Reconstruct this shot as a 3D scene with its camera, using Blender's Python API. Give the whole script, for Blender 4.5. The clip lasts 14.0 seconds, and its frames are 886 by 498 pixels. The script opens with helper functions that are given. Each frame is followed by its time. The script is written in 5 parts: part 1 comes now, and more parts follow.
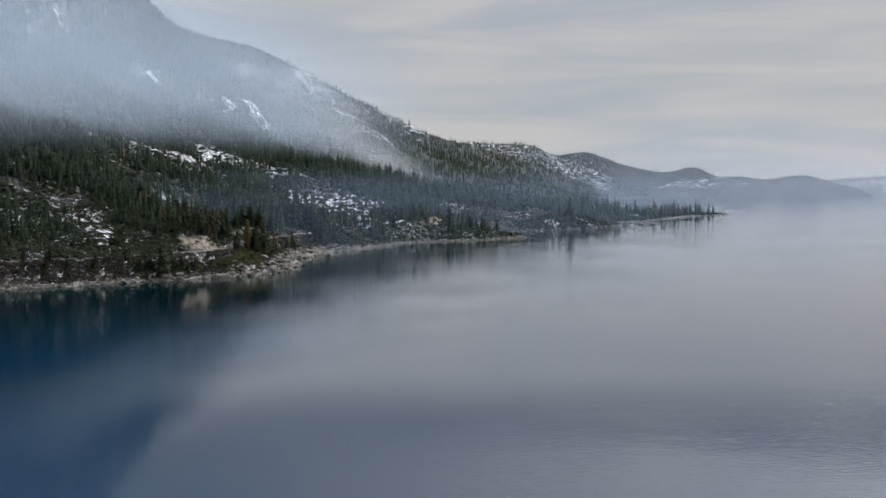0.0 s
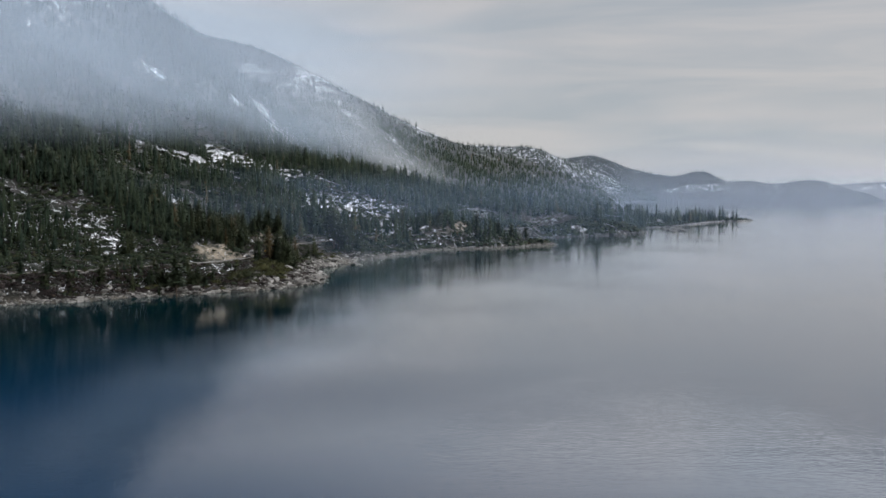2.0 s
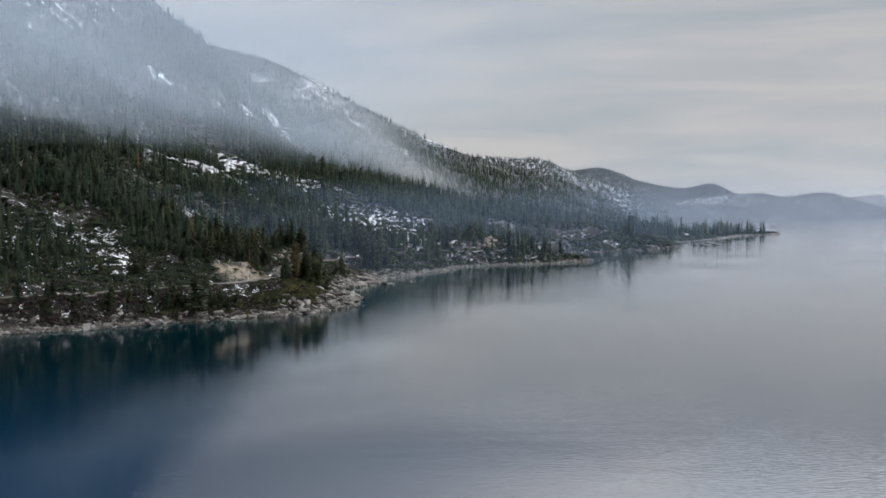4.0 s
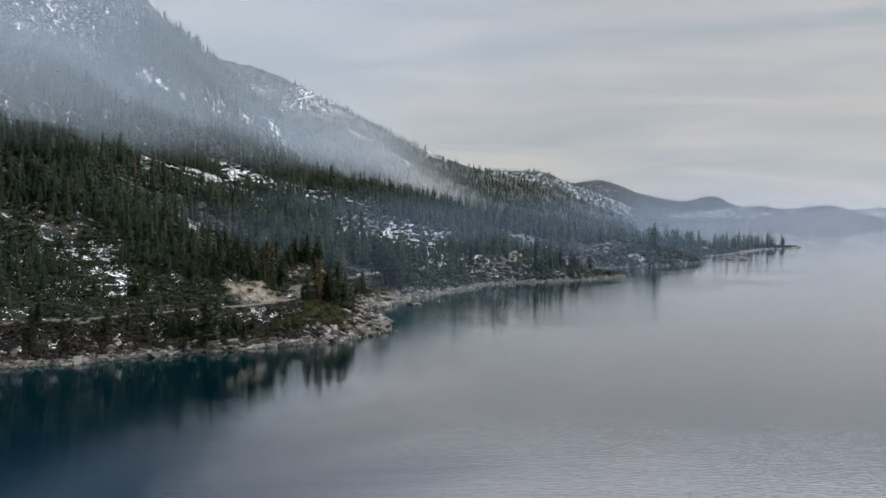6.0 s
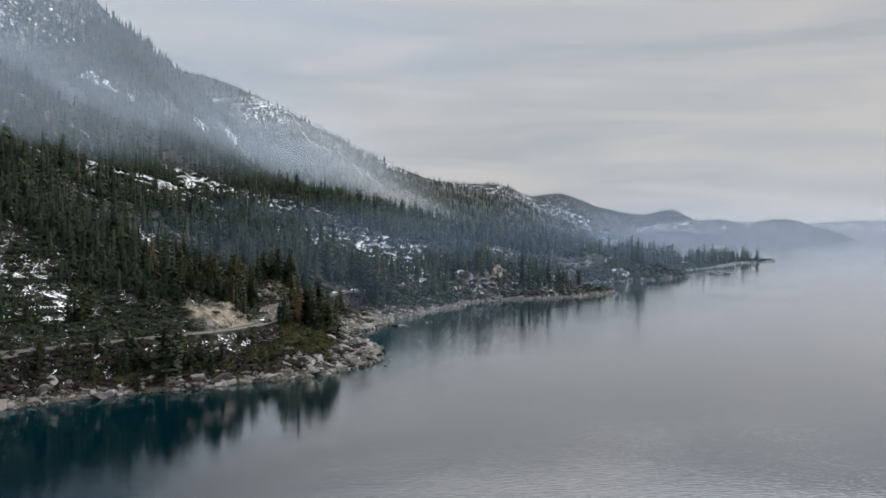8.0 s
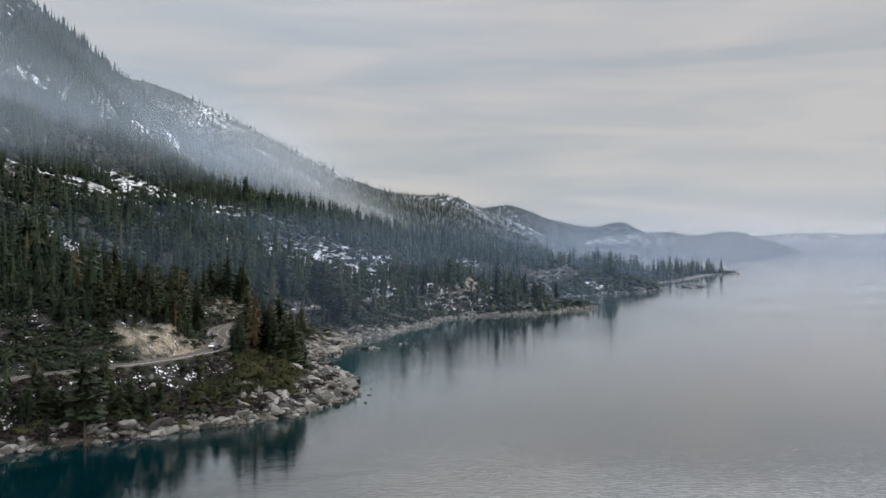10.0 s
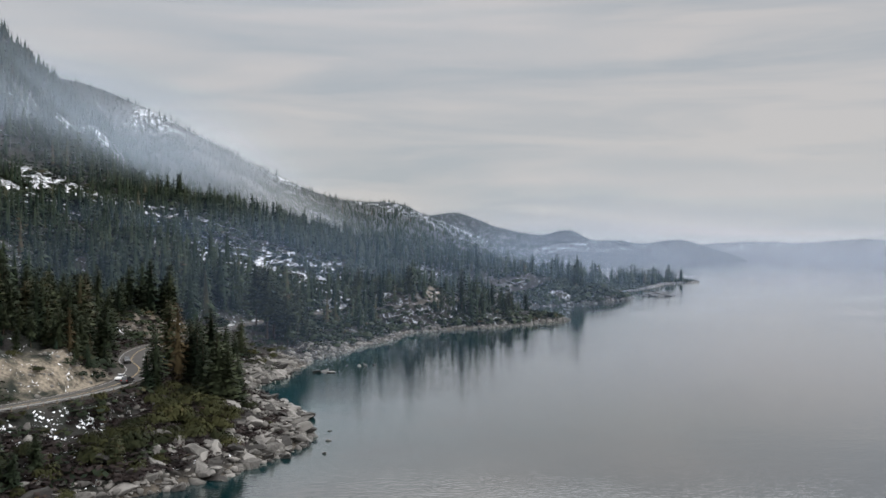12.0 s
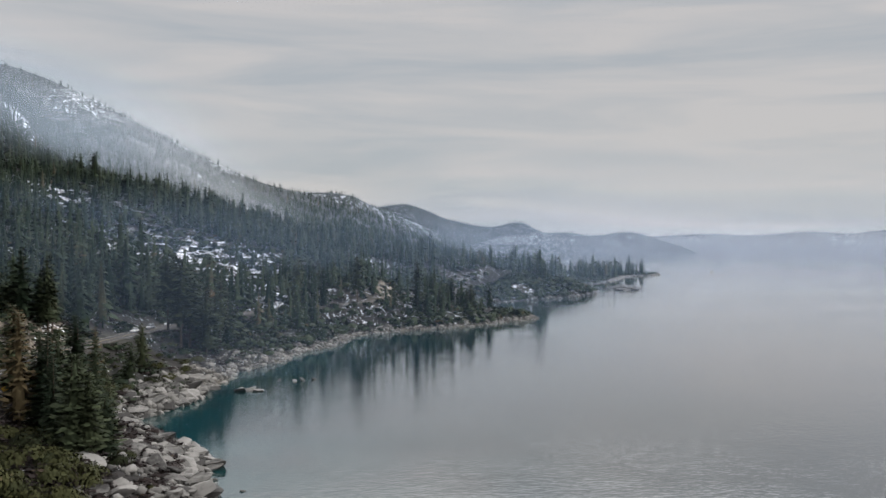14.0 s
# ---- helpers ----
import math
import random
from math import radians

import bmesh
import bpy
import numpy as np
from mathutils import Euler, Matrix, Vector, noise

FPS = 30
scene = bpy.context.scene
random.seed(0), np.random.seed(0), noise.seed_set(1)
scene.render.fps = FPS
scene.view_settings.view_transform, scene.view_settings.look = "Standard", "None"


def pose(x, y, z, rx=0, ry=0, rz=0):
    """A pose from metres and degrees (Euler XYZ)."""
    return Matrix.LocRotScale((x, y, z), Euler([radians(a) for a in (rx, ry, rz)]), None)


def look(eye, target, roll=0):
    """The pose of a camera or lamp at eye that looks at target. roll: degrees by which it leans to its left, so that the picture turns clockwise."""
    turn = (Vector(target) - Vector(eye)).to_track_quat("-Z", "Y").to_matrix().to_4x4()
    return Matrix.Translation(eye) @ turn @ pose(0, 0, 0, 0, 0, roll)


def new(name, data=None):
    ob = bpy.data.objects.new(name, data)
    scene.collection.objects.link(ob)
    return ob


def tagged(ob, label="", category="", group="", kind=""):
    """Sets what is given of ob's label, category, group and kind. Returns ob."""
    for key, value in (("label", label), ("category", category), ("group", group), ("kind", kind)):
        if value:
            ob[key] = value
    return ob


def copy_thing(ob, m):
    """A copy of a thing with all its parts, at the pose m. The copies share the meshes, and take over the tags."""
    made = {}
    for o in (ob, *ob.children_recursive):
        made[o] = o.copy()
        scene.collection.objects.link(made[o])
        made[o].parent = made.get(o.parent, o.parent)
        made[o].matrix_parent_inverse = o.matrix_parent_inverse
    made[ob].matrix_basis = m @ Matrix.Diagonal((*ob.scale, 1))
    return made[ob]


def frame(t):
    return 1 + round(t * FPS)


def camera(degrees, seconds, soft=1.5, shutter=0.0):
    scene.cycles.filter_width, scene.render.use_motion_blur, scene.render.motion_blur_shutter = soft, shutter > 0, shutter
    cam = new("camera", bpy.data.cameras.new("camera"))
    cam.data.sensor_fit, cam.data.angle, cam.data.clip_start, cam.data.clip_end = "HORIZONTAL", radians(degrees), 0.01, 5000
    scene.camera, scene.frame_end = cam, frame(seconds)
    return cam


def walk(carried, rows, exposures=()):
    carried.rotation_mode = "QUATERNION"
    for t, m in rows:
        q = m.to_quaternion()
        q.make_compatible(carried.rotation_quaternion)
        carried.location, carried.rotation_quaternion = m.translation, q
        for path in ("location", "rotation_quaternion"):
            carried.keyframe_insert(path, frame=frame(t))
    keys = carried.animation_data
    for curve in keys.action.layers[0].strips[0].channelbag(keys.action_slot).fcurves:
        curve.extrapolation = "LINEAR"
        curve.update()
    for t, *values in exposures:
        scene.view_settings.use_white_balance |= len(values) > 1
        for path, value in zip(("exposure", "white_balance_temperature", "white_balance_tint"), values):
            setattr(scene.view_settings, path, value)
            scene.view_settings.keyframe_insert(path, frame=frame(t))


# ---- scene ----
import functools

cam = camera(50.83, 14.0)
walk(cam, [
    (0.0, pose(0.0, 0.0, 60.0, 86.04, 0.25, -0.00)),
    (0.5, pose(-7.1, 16.2, 60.2, 86.02, 0.20, -0.04)),
    (1.0, pose(-14.4, 32.4, 60.3, 86.01, 0.13, -0.07)),
    (1.5, pose(-21.6, 48.5, 60.4, 86.10, 0.07, -0.09)),
    (2.0, pose(-28.9, 64.8, 60.4, 86.23, 0.02, -0.11)),
    (2.5, pose(-36.1, 81.0, 60.3, 86.37, -0.02, -0.10)),
    (3.0, pose(-43.3, 97.3, 60.1, 86.57, -0.02, -0.10)),
    (5.5, pose(-76.8, 179.7, 58.5, 87.62, 0.01, -0.37)),
    (6.0, pose(-82.8, 196.5, 58.0, 87.82, -0.00, -0.59)),
    (6.5, pose(-88.4, 213.4, 57.5, 88.03, -0.04, -0.99)),
    (7.0, pose(-93.6, 230.4, 56.9, 88.25, -0.04, -1.72)),
    (7.5, pose(-98.4, 247.6, 56.3, 88.47, -0.03, -2.60)),
    (8.0, pose(-102.7, 264.9, 55.7, 88.68, -0.02, -3.49)),
    (10.5, pose(-115.7, 353.6, 52.4, 89.68, -0.11, -7.72)),
    (11.0, pose(-116.4, 371.8, 51.8, 89.89, -0.12, -8.61)),
    (11.5, pose(-116.3, 390.2, 51.1, 89.99, -0.16, -9.48)),
    (12.0, pose(-115.5, 408.7, 50.5, 89.99, -0.18, -10.32)),
    (12.5, pose(-113.9, 427.4, 49.9, 89.97, -0.16, -11.14)),
    (13.0, pose(-111.6, 446.2, 49.4, 89.86, -0.15, -11.93)),
    (13.5, pose(-108.5, 465.1, 48.9, 89.71, -0.16, -12.72)),
    (14.0, pose(-104.5, 484.2, 48.4, 89.55, -0.20, -13.50)),
], exposures=[(0.0, 0.0, 5960, 10), (7.0, 0.04, 6030, 10), (14.0, 0.07, 6080, 10)])

# ---- light: overcast winter sky with a thin sun behind the cloud ----
SUN_UP, SUN_TURN = 38.0, 128.0

world = bpy.data.worlds.new("world")
scene.world = world
world.use_nodes = True
wn, wl = world.node_tree.nodes, world.node_tree.links
wn.clear()
w_out = wn.new("ShaderNodeOutputWorld")
w_sky = wn.new("ShaderNodeTexSky")
w_sky.sky_type, w_sky.sun_disc = "NISHITA", False
w_sky.sun_elevation, w_sky.sun_rotation = radians(SUN_UP), radians(SUN_TURN)
w_blue = wn.new("ShaderNodeBackground")
w_blue.inputs["Strength"].default_value = 0.06
w_cloud = wn.new("ShaderNodeBackground")
w_cloud.inputs["Strength"].default_value = 1.0
w_mix = wn.new("ShaderNodeMixShader")
w_mix.inputs[0].default_value = 0.86
w_tc = wn.new("ShaderNodeTexCoord")
w_map = wn.new("ShaderNodeMapping")
w_map.inputs["Scale"].default_value = (1.6, 1.6, 15.0)
w_map.inputs["Rotation"].default_value = (0.03, 0.05, 0.0)
w_noise = wn.new("ShaderNodeTexNoise")
w_noise.inputs["Scale"].default_value = 1.9
w_noise.inputs["Detail"].default_value = 5.0
w_noise.inputs["Roughness"].default_value = 0.52
w_noise.inputs["Distortion"].default_value = 0.5
w_ramp = wn.new("ShaderNodeValToRGB")
w_ramp.color_ramp.elements[0].position, w_ramp.color_ramp.elements[0].color = 0.37, (0.468, 0.471, 0.462, 1)
w_ramp.color_ramp.elements[1].position, w_ramp.color_ramp.elements[1].color = 0.63, (0.612, 0.565, 0.518, 1)
wl.new(w_tc.outputs["Generated"], w_map.inputs["Vector"])
wl.new(w_map.outputs["Vector"], w_noise.inputs["Vector"])
wl.new(w_noise.outputs["Fac"], w_ramp.inputs["Fac"])
wl.new(w_ramp.outputs["Color"], w_cloud.inputs["Color"])
w_sep = wn.new("ShaderNodeSeparateXYZ")
w_up = wn.new("ShaderNodeMapRange")  # the cloud grows brighter overhead
w_up.inputs["From Min"].default_value, w_up.inputs["From Max"].default_value = 0.258, 0.72
w_up.inputs["To Min"].default_value, w_up.inputs["To Max"].default_value = 1.0, 4.5
w_side = wn.new("ShaderNodeMapRange")  # and towards the side of the hidden sun
w_side.inputs["From Min"].default_value, w_side.inputs["From Max"].default_value = -0.3, 0.6
w_side.inputs["To Min"].default_value, w_side.inputs["To Max"].default_value = -0.3, 2.5
w_high = wn.new("ShaderNodeMapRange")
w_high.inputs["From Min"].default_value, w_high.inputs["From Max"].default_value = 0.2585, 0.278
w_more, w_sum = wn.new("ShaderNodeMath"), wn.new("ShaderNodeMath")
w_more.operation, w_sum.operation = "MULTIPLY", "ADD"
wl.new(w_tc.outputs["Generated"], w_sep.inputs[0])
wl.new(w_sep.outputs["Z"], w_up.inputs["Value"])
wl.new(w_sep.outputs["X"], w_side.inputs["Value"])
wl.new(w_sep.outputs["Z"], w_high.inputs["Value"])
wl.new(w_side.outputs[0], w_more.inputs[0])
wl.new(w_high.outputs[0], w_more.inputs[1])
wl.new(w_up.outputs[0], w_sum.inputs[0])
wl.new(w_more.outputs[0], w_sum.inputs[1])
wl.new(w_sum.outputs[0], w_cloud.inputs["Strength"])
wl.new(w_sky.outputs["Color"], w_blue.inputs["Color"])
wl.new(w_blue.outputs[0], w_mix.inputs[1])
wl.new(w_cloud.outputs[0], w_mix.inputs[2])
wl.new(w_mix.outputs[0], w_out.inputs["Surface"])

sun = new("sun", bpy.data.lights.new("sun", "SUN"))
sun.data.energy, sun.data.angle, sun.data.color = 0.6, radians(14), (1.0, 0.95, 0.88)
sun.matrix_world = look((math.sin(radians(SUN_TURN)) * 100, math.cos(radians(SUN_TURN)) * 100, math.tan(radians(SUN_UP)) * 100), (0, 0, 0))


# ---- materials ----
def blank(name):
    m = bpy.data.materials.new(name)
    m.use_nodes = True
    n, l = m.node_tree.nodes, m.node_tree.links
    return m, n, l, n["Principled BSDF"]


def noise_node(n, l, vec, scale, detail=4.0, rough=0.55, distortion=0.0):
    t = n.new("ShaderNodeTexNoise")
    t.inputs["Scale"].default_value, t.inputs["Detail"].default_value = scale, detail
    t.inputs["Roughness"].default_value, t.inputs["Distortion"].default_value = rough, distortion
    l.new(vec, t.inputs["Vector"])
    return t.outputs["Fac"]


def position(n):
    return n.new("ShaderNodeNewGeometry").outputs["Position"]


def local(n):
    return n.new("ShaderNodeTexCoord").outputs["Object"]


def ramp(n, l, fac, stops):
    r = n.new("ShaderNodeValToRGB")
    e = r.color_ramp.elements
    while len(e) < len(stops):
        e.new(0.5)
    for k, (p, c) in enumerate(stops):
        e[k].position, e[k].color = p, (*c, 1)
    l.new(fac, r.inputs["Fac"])
    return r.outputs["Color"]


def step(n, l, fac, lo, hi):
    r = n.new("ShaderNodeMapRange")
    r.interpolation_type = "SMOOTHSTEP"
    r.inputs["From Min"].default_value, r.inputs["From Max"].default_value = lo, hi
    l.new(fac, r.inputs["Value"])
    return r.outputs["Result"]


def math_node(n, l, op, a, b):
    r = n.new("ShaderNodeMath")
    r.operation = op
    for k, v in enumerate((a, b)):
        if isinstance(v, (int, float)):
            r.inputs[k].default_value = v
        else:
            l.new(v, r.inputs[k])
    return r.outputs[0]


def mix(n, l, fac, a, b):
    r = n.new("ShaderNodeMix")
    r.data_type = "RGBA"
    for s, v in ((r.inputs[0], fac), (r.inputs[6], a), (r.inputs[7], b)):
        if isinstance(v, (int, float)):
            s.default_value = v
        elif isinstance(v, tuple):
            s.default_value = (*v, 1)
        else:
            l.new(v, s)
    return r.outputs[2]


def bump(n, l, bsdf, height, strength, distance):
    b = n.new("ShaderNodeBump")
    b.inputs["Strength"].default_value, b.inputs["Distance"].default_value = strength, distance
    l.new(height, b.inputs["Height"])
    l.new(b.outputs["Normal"], bsdf.inputs["Normal"])
    return b


def attribute(n, name):
    a = n.new("ShaderNodeAttribute")
    a.attribute_name = name
    return a.outputs["Fac"]


def two_tone(name, dark, light, scale, rough=0.85, relief=0.3, distance=0.1, vary=0.0):
    """A rough surface whose colour runs between two tones, at a coarse and a fine scale."""
    m, n, l, p = blank(name)
    v = local(n)
    coarse, fine = noise_node(n, l, v, scale), noise_node(n, l, v, scale * 7, 6)
    f = math_node(n, l, "ADD", math_node(n, l, "MULTIPLY", coarse, 0.6), math_node(n, l, "MULTIPLY", fine, 0.4))
    if vary:
        r = n.new("ShaderNodeObjectInfo").outputs["Random"]
        f = math_node(n, l, "ADD", f, math_node(n, l, "MULTIPLY", math_node(n, l, "SUBTRACT", r, 0.5), vary))
    l.new(ramp(n, l, f, [(0.3, dark), (0.7, light)]), p.inputs["Base Color"])
    p.inputs["Roughness"].default_value = rough
    p.inputs["Specular IOR Level"].default_value = 0.15 if rough > 0.8 else 0.5
    bump(n, l, p, fine, relief, distance)
    return m


def make_ground(name, soil, scrub, snow_scale, cover=1.0):
    """Mountain soil with brush-coloured patches, pale granite and broken snow patches."""
    m, n, l, p = blank(name)
    v = position(n)
    big, mid, fine = noise_node(n, l, v, 0.02, 5), noise_node(n, l, v, 0.15, 5), noise_node(n, l, v, 1.1, 5)
    c = mix(n, l, step(n, l, big, 0.42, 0.62), soil, scrub)
    c = mix(n, l, step(n, l, mid, 0.45, 0.7), c, (0.024, 0.022, 0.021))
    c = mix(n, l, math_node(n, l, "MULTIPLY", step(n, l, fine, 0.58, 0.72), 0.25), c, (0.07, 0.062, 0.052))
    bare = math_node(n, l, "MULTIPLY", attribute(n, "bare"), step(n, l, mid, 0.33, 0.56))
    c = mix(n, l, bare, c, ramp(n, l, fine, [(0.3, (0.085, 0.07, 0.054)), (0.7, (0.27, 0.232, 0.18))]))
    grain = math_node(n, l, "ADD", math_node(n, l, "MULTIPLY", noise_node(n, l, v, snow_scale, 5, 0.6), 0.42), math_node(n, l, "MULTIPLY", noise_node(n, l, v, snow_scale * 4.5, 4, 0.6), 0.58))
    s = math_node(n, l, "ADD", grain, attribute(n, "snow"))
    mask = math_node(n, l, "MULTIPLY", step(n, l, s, 0.965, 1.0), cover)
    c = mix(n, l, mask, c, (0.8, 0.82, 0.86))
    l.new(c, p.inputs["Base Color"])
    p.inputs["Roughness"].default_value = 0.9
    p.inputs["Specular IOR Level"].default_value = 0.2
    bump(n, l, p, fine, 0.6, 0.5)
    return m


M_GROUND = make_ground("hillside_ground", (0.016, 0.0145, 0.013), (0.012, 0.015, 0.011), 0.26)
# the distant grounds are paler and bluer: some haze is mixed into their colour
M_MOUNTAIN = make_ground("hazy_mountain_ground", (0.026, 0.03, 0.031), (0.02, 0.027, 0.026), 0.05, 0.75)
M_HILLS = make_ground("hazy_far_hill_ground", (0.03, 0.034, 0.036), (0.022, 0.028, 0.028), 0.065, 0.8)


def make_foliage(name, dark, light, tone=None):
    m, n, l, p = blank(name)
    r = attribute(n, "tone") if tone else n.new("ShaderNodeObjectInfo").outputs["Random"]
    isl = n.new("ShaderNodeNewGeometry").outputs["Random Per Island"]
    f = math_node(n, l, "ADD", math_node(n, l, "MULTIPLY", r, 0.8), math_node(n, l, "MULTIPLY", isl, 0.2))
    l.new(ramp(n, l, f, [(0.05, dark), (0.88, light), (0.985, (0.07, 0.05, 0.028))]), p.inputs["Base Color"])
    p.inputs["Roughness"].default_value = 0.8
    p.inputs["Specular IOR Level"].default_value = 0.12
    return m


M_NEEDLE = make_foliage("pine_needles", (0.012, 0.021, 0.012), (0.045, 0.053, 0.026))
M_NEEDLE_FAR = make_foliage("pine_needles_far", (0.010, 0.019, 0.013), (0.036, 0.048, 0.026), "tone")
M_BARK = two_tone("pine_bark", (0.035, 0.028, 0.022), (0.1, 0.075, 0.055), 1.5)


def make_water():
    m, n, l, p = blank("lake_water")
    v = position(n)
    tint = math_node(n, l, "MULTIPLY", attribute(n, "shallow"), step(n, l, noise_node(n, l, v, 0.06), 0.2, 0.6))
    # body colour runs darker towards the shore, by distance from the water's edge
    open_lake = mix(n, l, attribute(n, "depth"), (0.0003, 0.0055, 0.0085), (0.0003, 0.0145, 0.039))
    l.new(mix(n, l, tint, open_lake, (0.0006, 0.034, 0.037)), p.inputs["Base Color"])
    dull_reflection = noise_node(n, l, v, 0.006, 3)
    stretch = n.new("ShaderNodeMapping")
    stretch.inputs["Rotation"].default_value = (0, 0, radians(12))
    stretch.inputs["Scale"].default_value = (0.4, 1.0, 1.0)
    l.new(v, stretch.inputs["Vector"])
    ruffled = step(n, l, noise_node(n, l, v, 0.009, 3), 0.35, 0.65)
    ripple = math_node(n, l, "MULTIPLY", noise_node(n, l, stretch.outputs[0], 1.05, 2, 0.5, 0.4), math_node(n, l, "ADD", 0.45, ruffled))
    swell = noise_node(n, l, stretch.outputs[0], 0.12, 2, 0.5, 0.3)
    h = math_node(n, l, "ADD", ripple, math_node(n, l, "MULTIPLY", swell, 0.6))
    h = math_node(n, l, "MULTIPLY", h, math_node(n, l, "SUBTRACT", 1.0, math_node(n, l, "MULTIPLY", attribute(n, "dull_reflection"), 0.45)))
    wave = bump(n, l, p, h, 0.06, 0.8)
    p.inputs["Specular IOR Level"].default_value = 0.0
    p.inputs["Roughness"].default_value = 1.0
    gloss, facing, cover = n.new("ShaderNodeBsdfGlossy"), n.new("ShaderNodeLayerWeight"), n.new("ShaderNodeMixShader")
    facing.inputs["Blend"].default_value = 0.5
    gloss.inputs["Color"].default_value = (1.0, 0.985, 0.965, 1)
    l.new(math_node(n, l, "ADD", 0.015, math_node(n, l, "MULTIPLY", dull_reflection, 0.06)), gloss.inputs["Roughness"])
    for node in (gloss, facing):
        l.new(wave.outputs["Normal"], node.inputs["Normal"])
    # weaker gloss inside the mask: the slope's dark reflection put into the surface
    l.new(math_node(n, l, "ADD", 0.02, math_node(n, l, "MULTIPLY", math_node(n, l, "POWER", facing.outputs["Facing"], math_node(n, l, "ADD", 3.3, math_node(n, l, "MULTIPLY", attribute(n, "dull_reflection"), 2.6))), 0.97)), cover.inputs[0])
    l.new(p.outputs[0], cover.inputs[1])
    l.new(gloss.outputs[0], cover.inputs[2])
    l.new(cover.outputs[0], n["Material Output"].inputs["Surface"])
    return m


M_WATER = make_water()


# ---- plan ----
# the shoreline: y, then x of the water's edge
SHORE = [(135, -640), (270, -520), (432, -360), (504, -292), (543, -251), (555, -223), (569, -206), (586, -178.6), (601, -152.4), (617, -130.2), (636, -115.1),
         (661, -107.6), (686, -106.6), (706, -109.1), (716, -117.1), (727, -124.2), (745, -126.2), (759, -120.2), (793, -109.7), (834, -96.1), (854, -86.1),
         (892, -68.1), (928, -47.1), (953, -40.2), (970, -20.2), (982, 3.8), (996, 31.7), (1005, 49.7), (1020, 61.6), (1037, 87.6), (1051, 93), (1068, 80),
         (1100, 58), (1140, 62), (1175, 86), (1197, 112), (1212, 136), (1229, 170), (1271, 213), (1300, 238), (1335, 257), (1365, 246), (1429, 266), (1491, 318), (1549, 358), (1641, 420),
         (1693, 446), (1739, 514.5), (1785, 542), (1812, 512), (1840, 321), (1914, 120), (2002, -60), (2225, -150), (3560, -200)]
# the road's centre line: x, y, z
ROAD = [(-430, 430, 13), (-355, 490, 14), (-288, 538, 14.8), (-248, 563, 15), (-222, 580, 15), (-193, 610, 15), (-170, 634, 15), (-155.6, 656, 15.5), (-152.5, 682, 16), (-158.6, 710, 16),
        (-158.6, 742, 16), (-147.5, 781, 16), (-136.4, 823, 15.5), (-122.3, 867, 15), (-105.3, 904, 15), (-82.3, 939, 15), (-48.3, 973, 15), (-14.4, 1004, 15),
        (9.4, 1042, 15), (25, 1094, 14), (56.7, 1153, 13), (102, 1226, 12), (147, 1291, 11)]


def glide(points, per):
    """Points along a smooth curve through the given ones."""
    p = np.array(points, float)
    q = np.vstack([2 * p[0] - p[1], p, 2 * p[-1] - p[-2]])
    out = []
    for k in range(1, len(q) - 2):
        for t in np.linspace(0, 1, per, endpoint=False):
            a, b, c, d = q[k - 1], q[k], q[k + 1], q[k + 2]
            out.append(0.5 * (2 * b + (c - a) * t + (2 * a - 5 * b + 4 * c - d) * t * t + (3 * b - a - 3 * c + d) * t ** 3))
    out.append(p[-1])
    return np.array(out)


def hash_grid(i, j, seed):
    h = (i.astype(np.int64) * 374761393 + j.astype(np.int64) * 668265263 + seed * 974634541) & 0x7FFFFFFF
    h = ((h ^ (h >> 13)) * 1274126177) & 0x7FFFFFFF
    return ((h ^ (h >> 16)) & 0xFFFF) / 65535.0


def value_noise(x, y, seed=0):
    i, j = np.floor(x), np.floor(y)
    u, v = x - i, y - j
    u, v = u * u * (3 - 2 * u), v * v * (3 - 2 * v)
    a, b = hash_grid(i, j, seed), hash_grid(i + 1, j, seed)
    c, d = hash_grid(i, j + 1, seed), hash_grid(i + 1, j + 1, seed)
    return (a * (1 - u) + b * u) * (1 - v) + (c * (1 - u) + d * u) * v - 0.5


def fbm(x, y, size, octaves=4, seed=0):
    s, a = 0, 1.0
    for k in range(octaves):
        s = s + a * value_noise(x / size + 17.3 * k, y / size - 9.1 * k, seed + k)
        size, a = size / 2.03, a * 0.5
    return s


def smooth(v, lo, hi):
    t = np.clip((v - lo) / (hi - lo), 0, 1)
    return t * t * (3 - 2 * t)


SHORE_LINE = glide([(x, y) for y, x in SHORE], 5)
_jag = fbm(SHORE_LINE[:, 1], SHORE_LINE[:, 0], 16, 3, 5)
SHORE_LINE[:, 0] += _jag * 5.0
ROAD_LINE = glide(ROAD, 10)


def to_line(x, y, line):
    """The distance to a polyline and the share along it, for arrays of points."""
    best, where = np.full(x.shape, 1e9), np.zeros(x.shape)
    for k in range(len(line) - 1):
        ax, ay = line[k][:2]
        bx, by = line[k + 1][:2] - line[k][:2]
        t = np.clip(((x - ax) * bx + (y - ay) * by) / (bx * bx + by * by + 1e-9), 0, 1)
        d = np.hypot(x - ax - t * bx, y - ay - t * by)
        near = d < best
        best, where = np.where(near, d, best), np.where(near, k + t, where)
    return best, where


def shore_x(y):
    return np.interp(y, SHORE_LINE[:, 1], SHORE_LINE[:, 0])


def inland(x, y):
    d, _ = to_line(x, y, SHORE_LINE)
    return np.where(x < shore_x(y), d, -d)


def road_x(y):
    return np.interp(y, ROAD_LINE[:, 1], ROAD_LINE[:, 0])


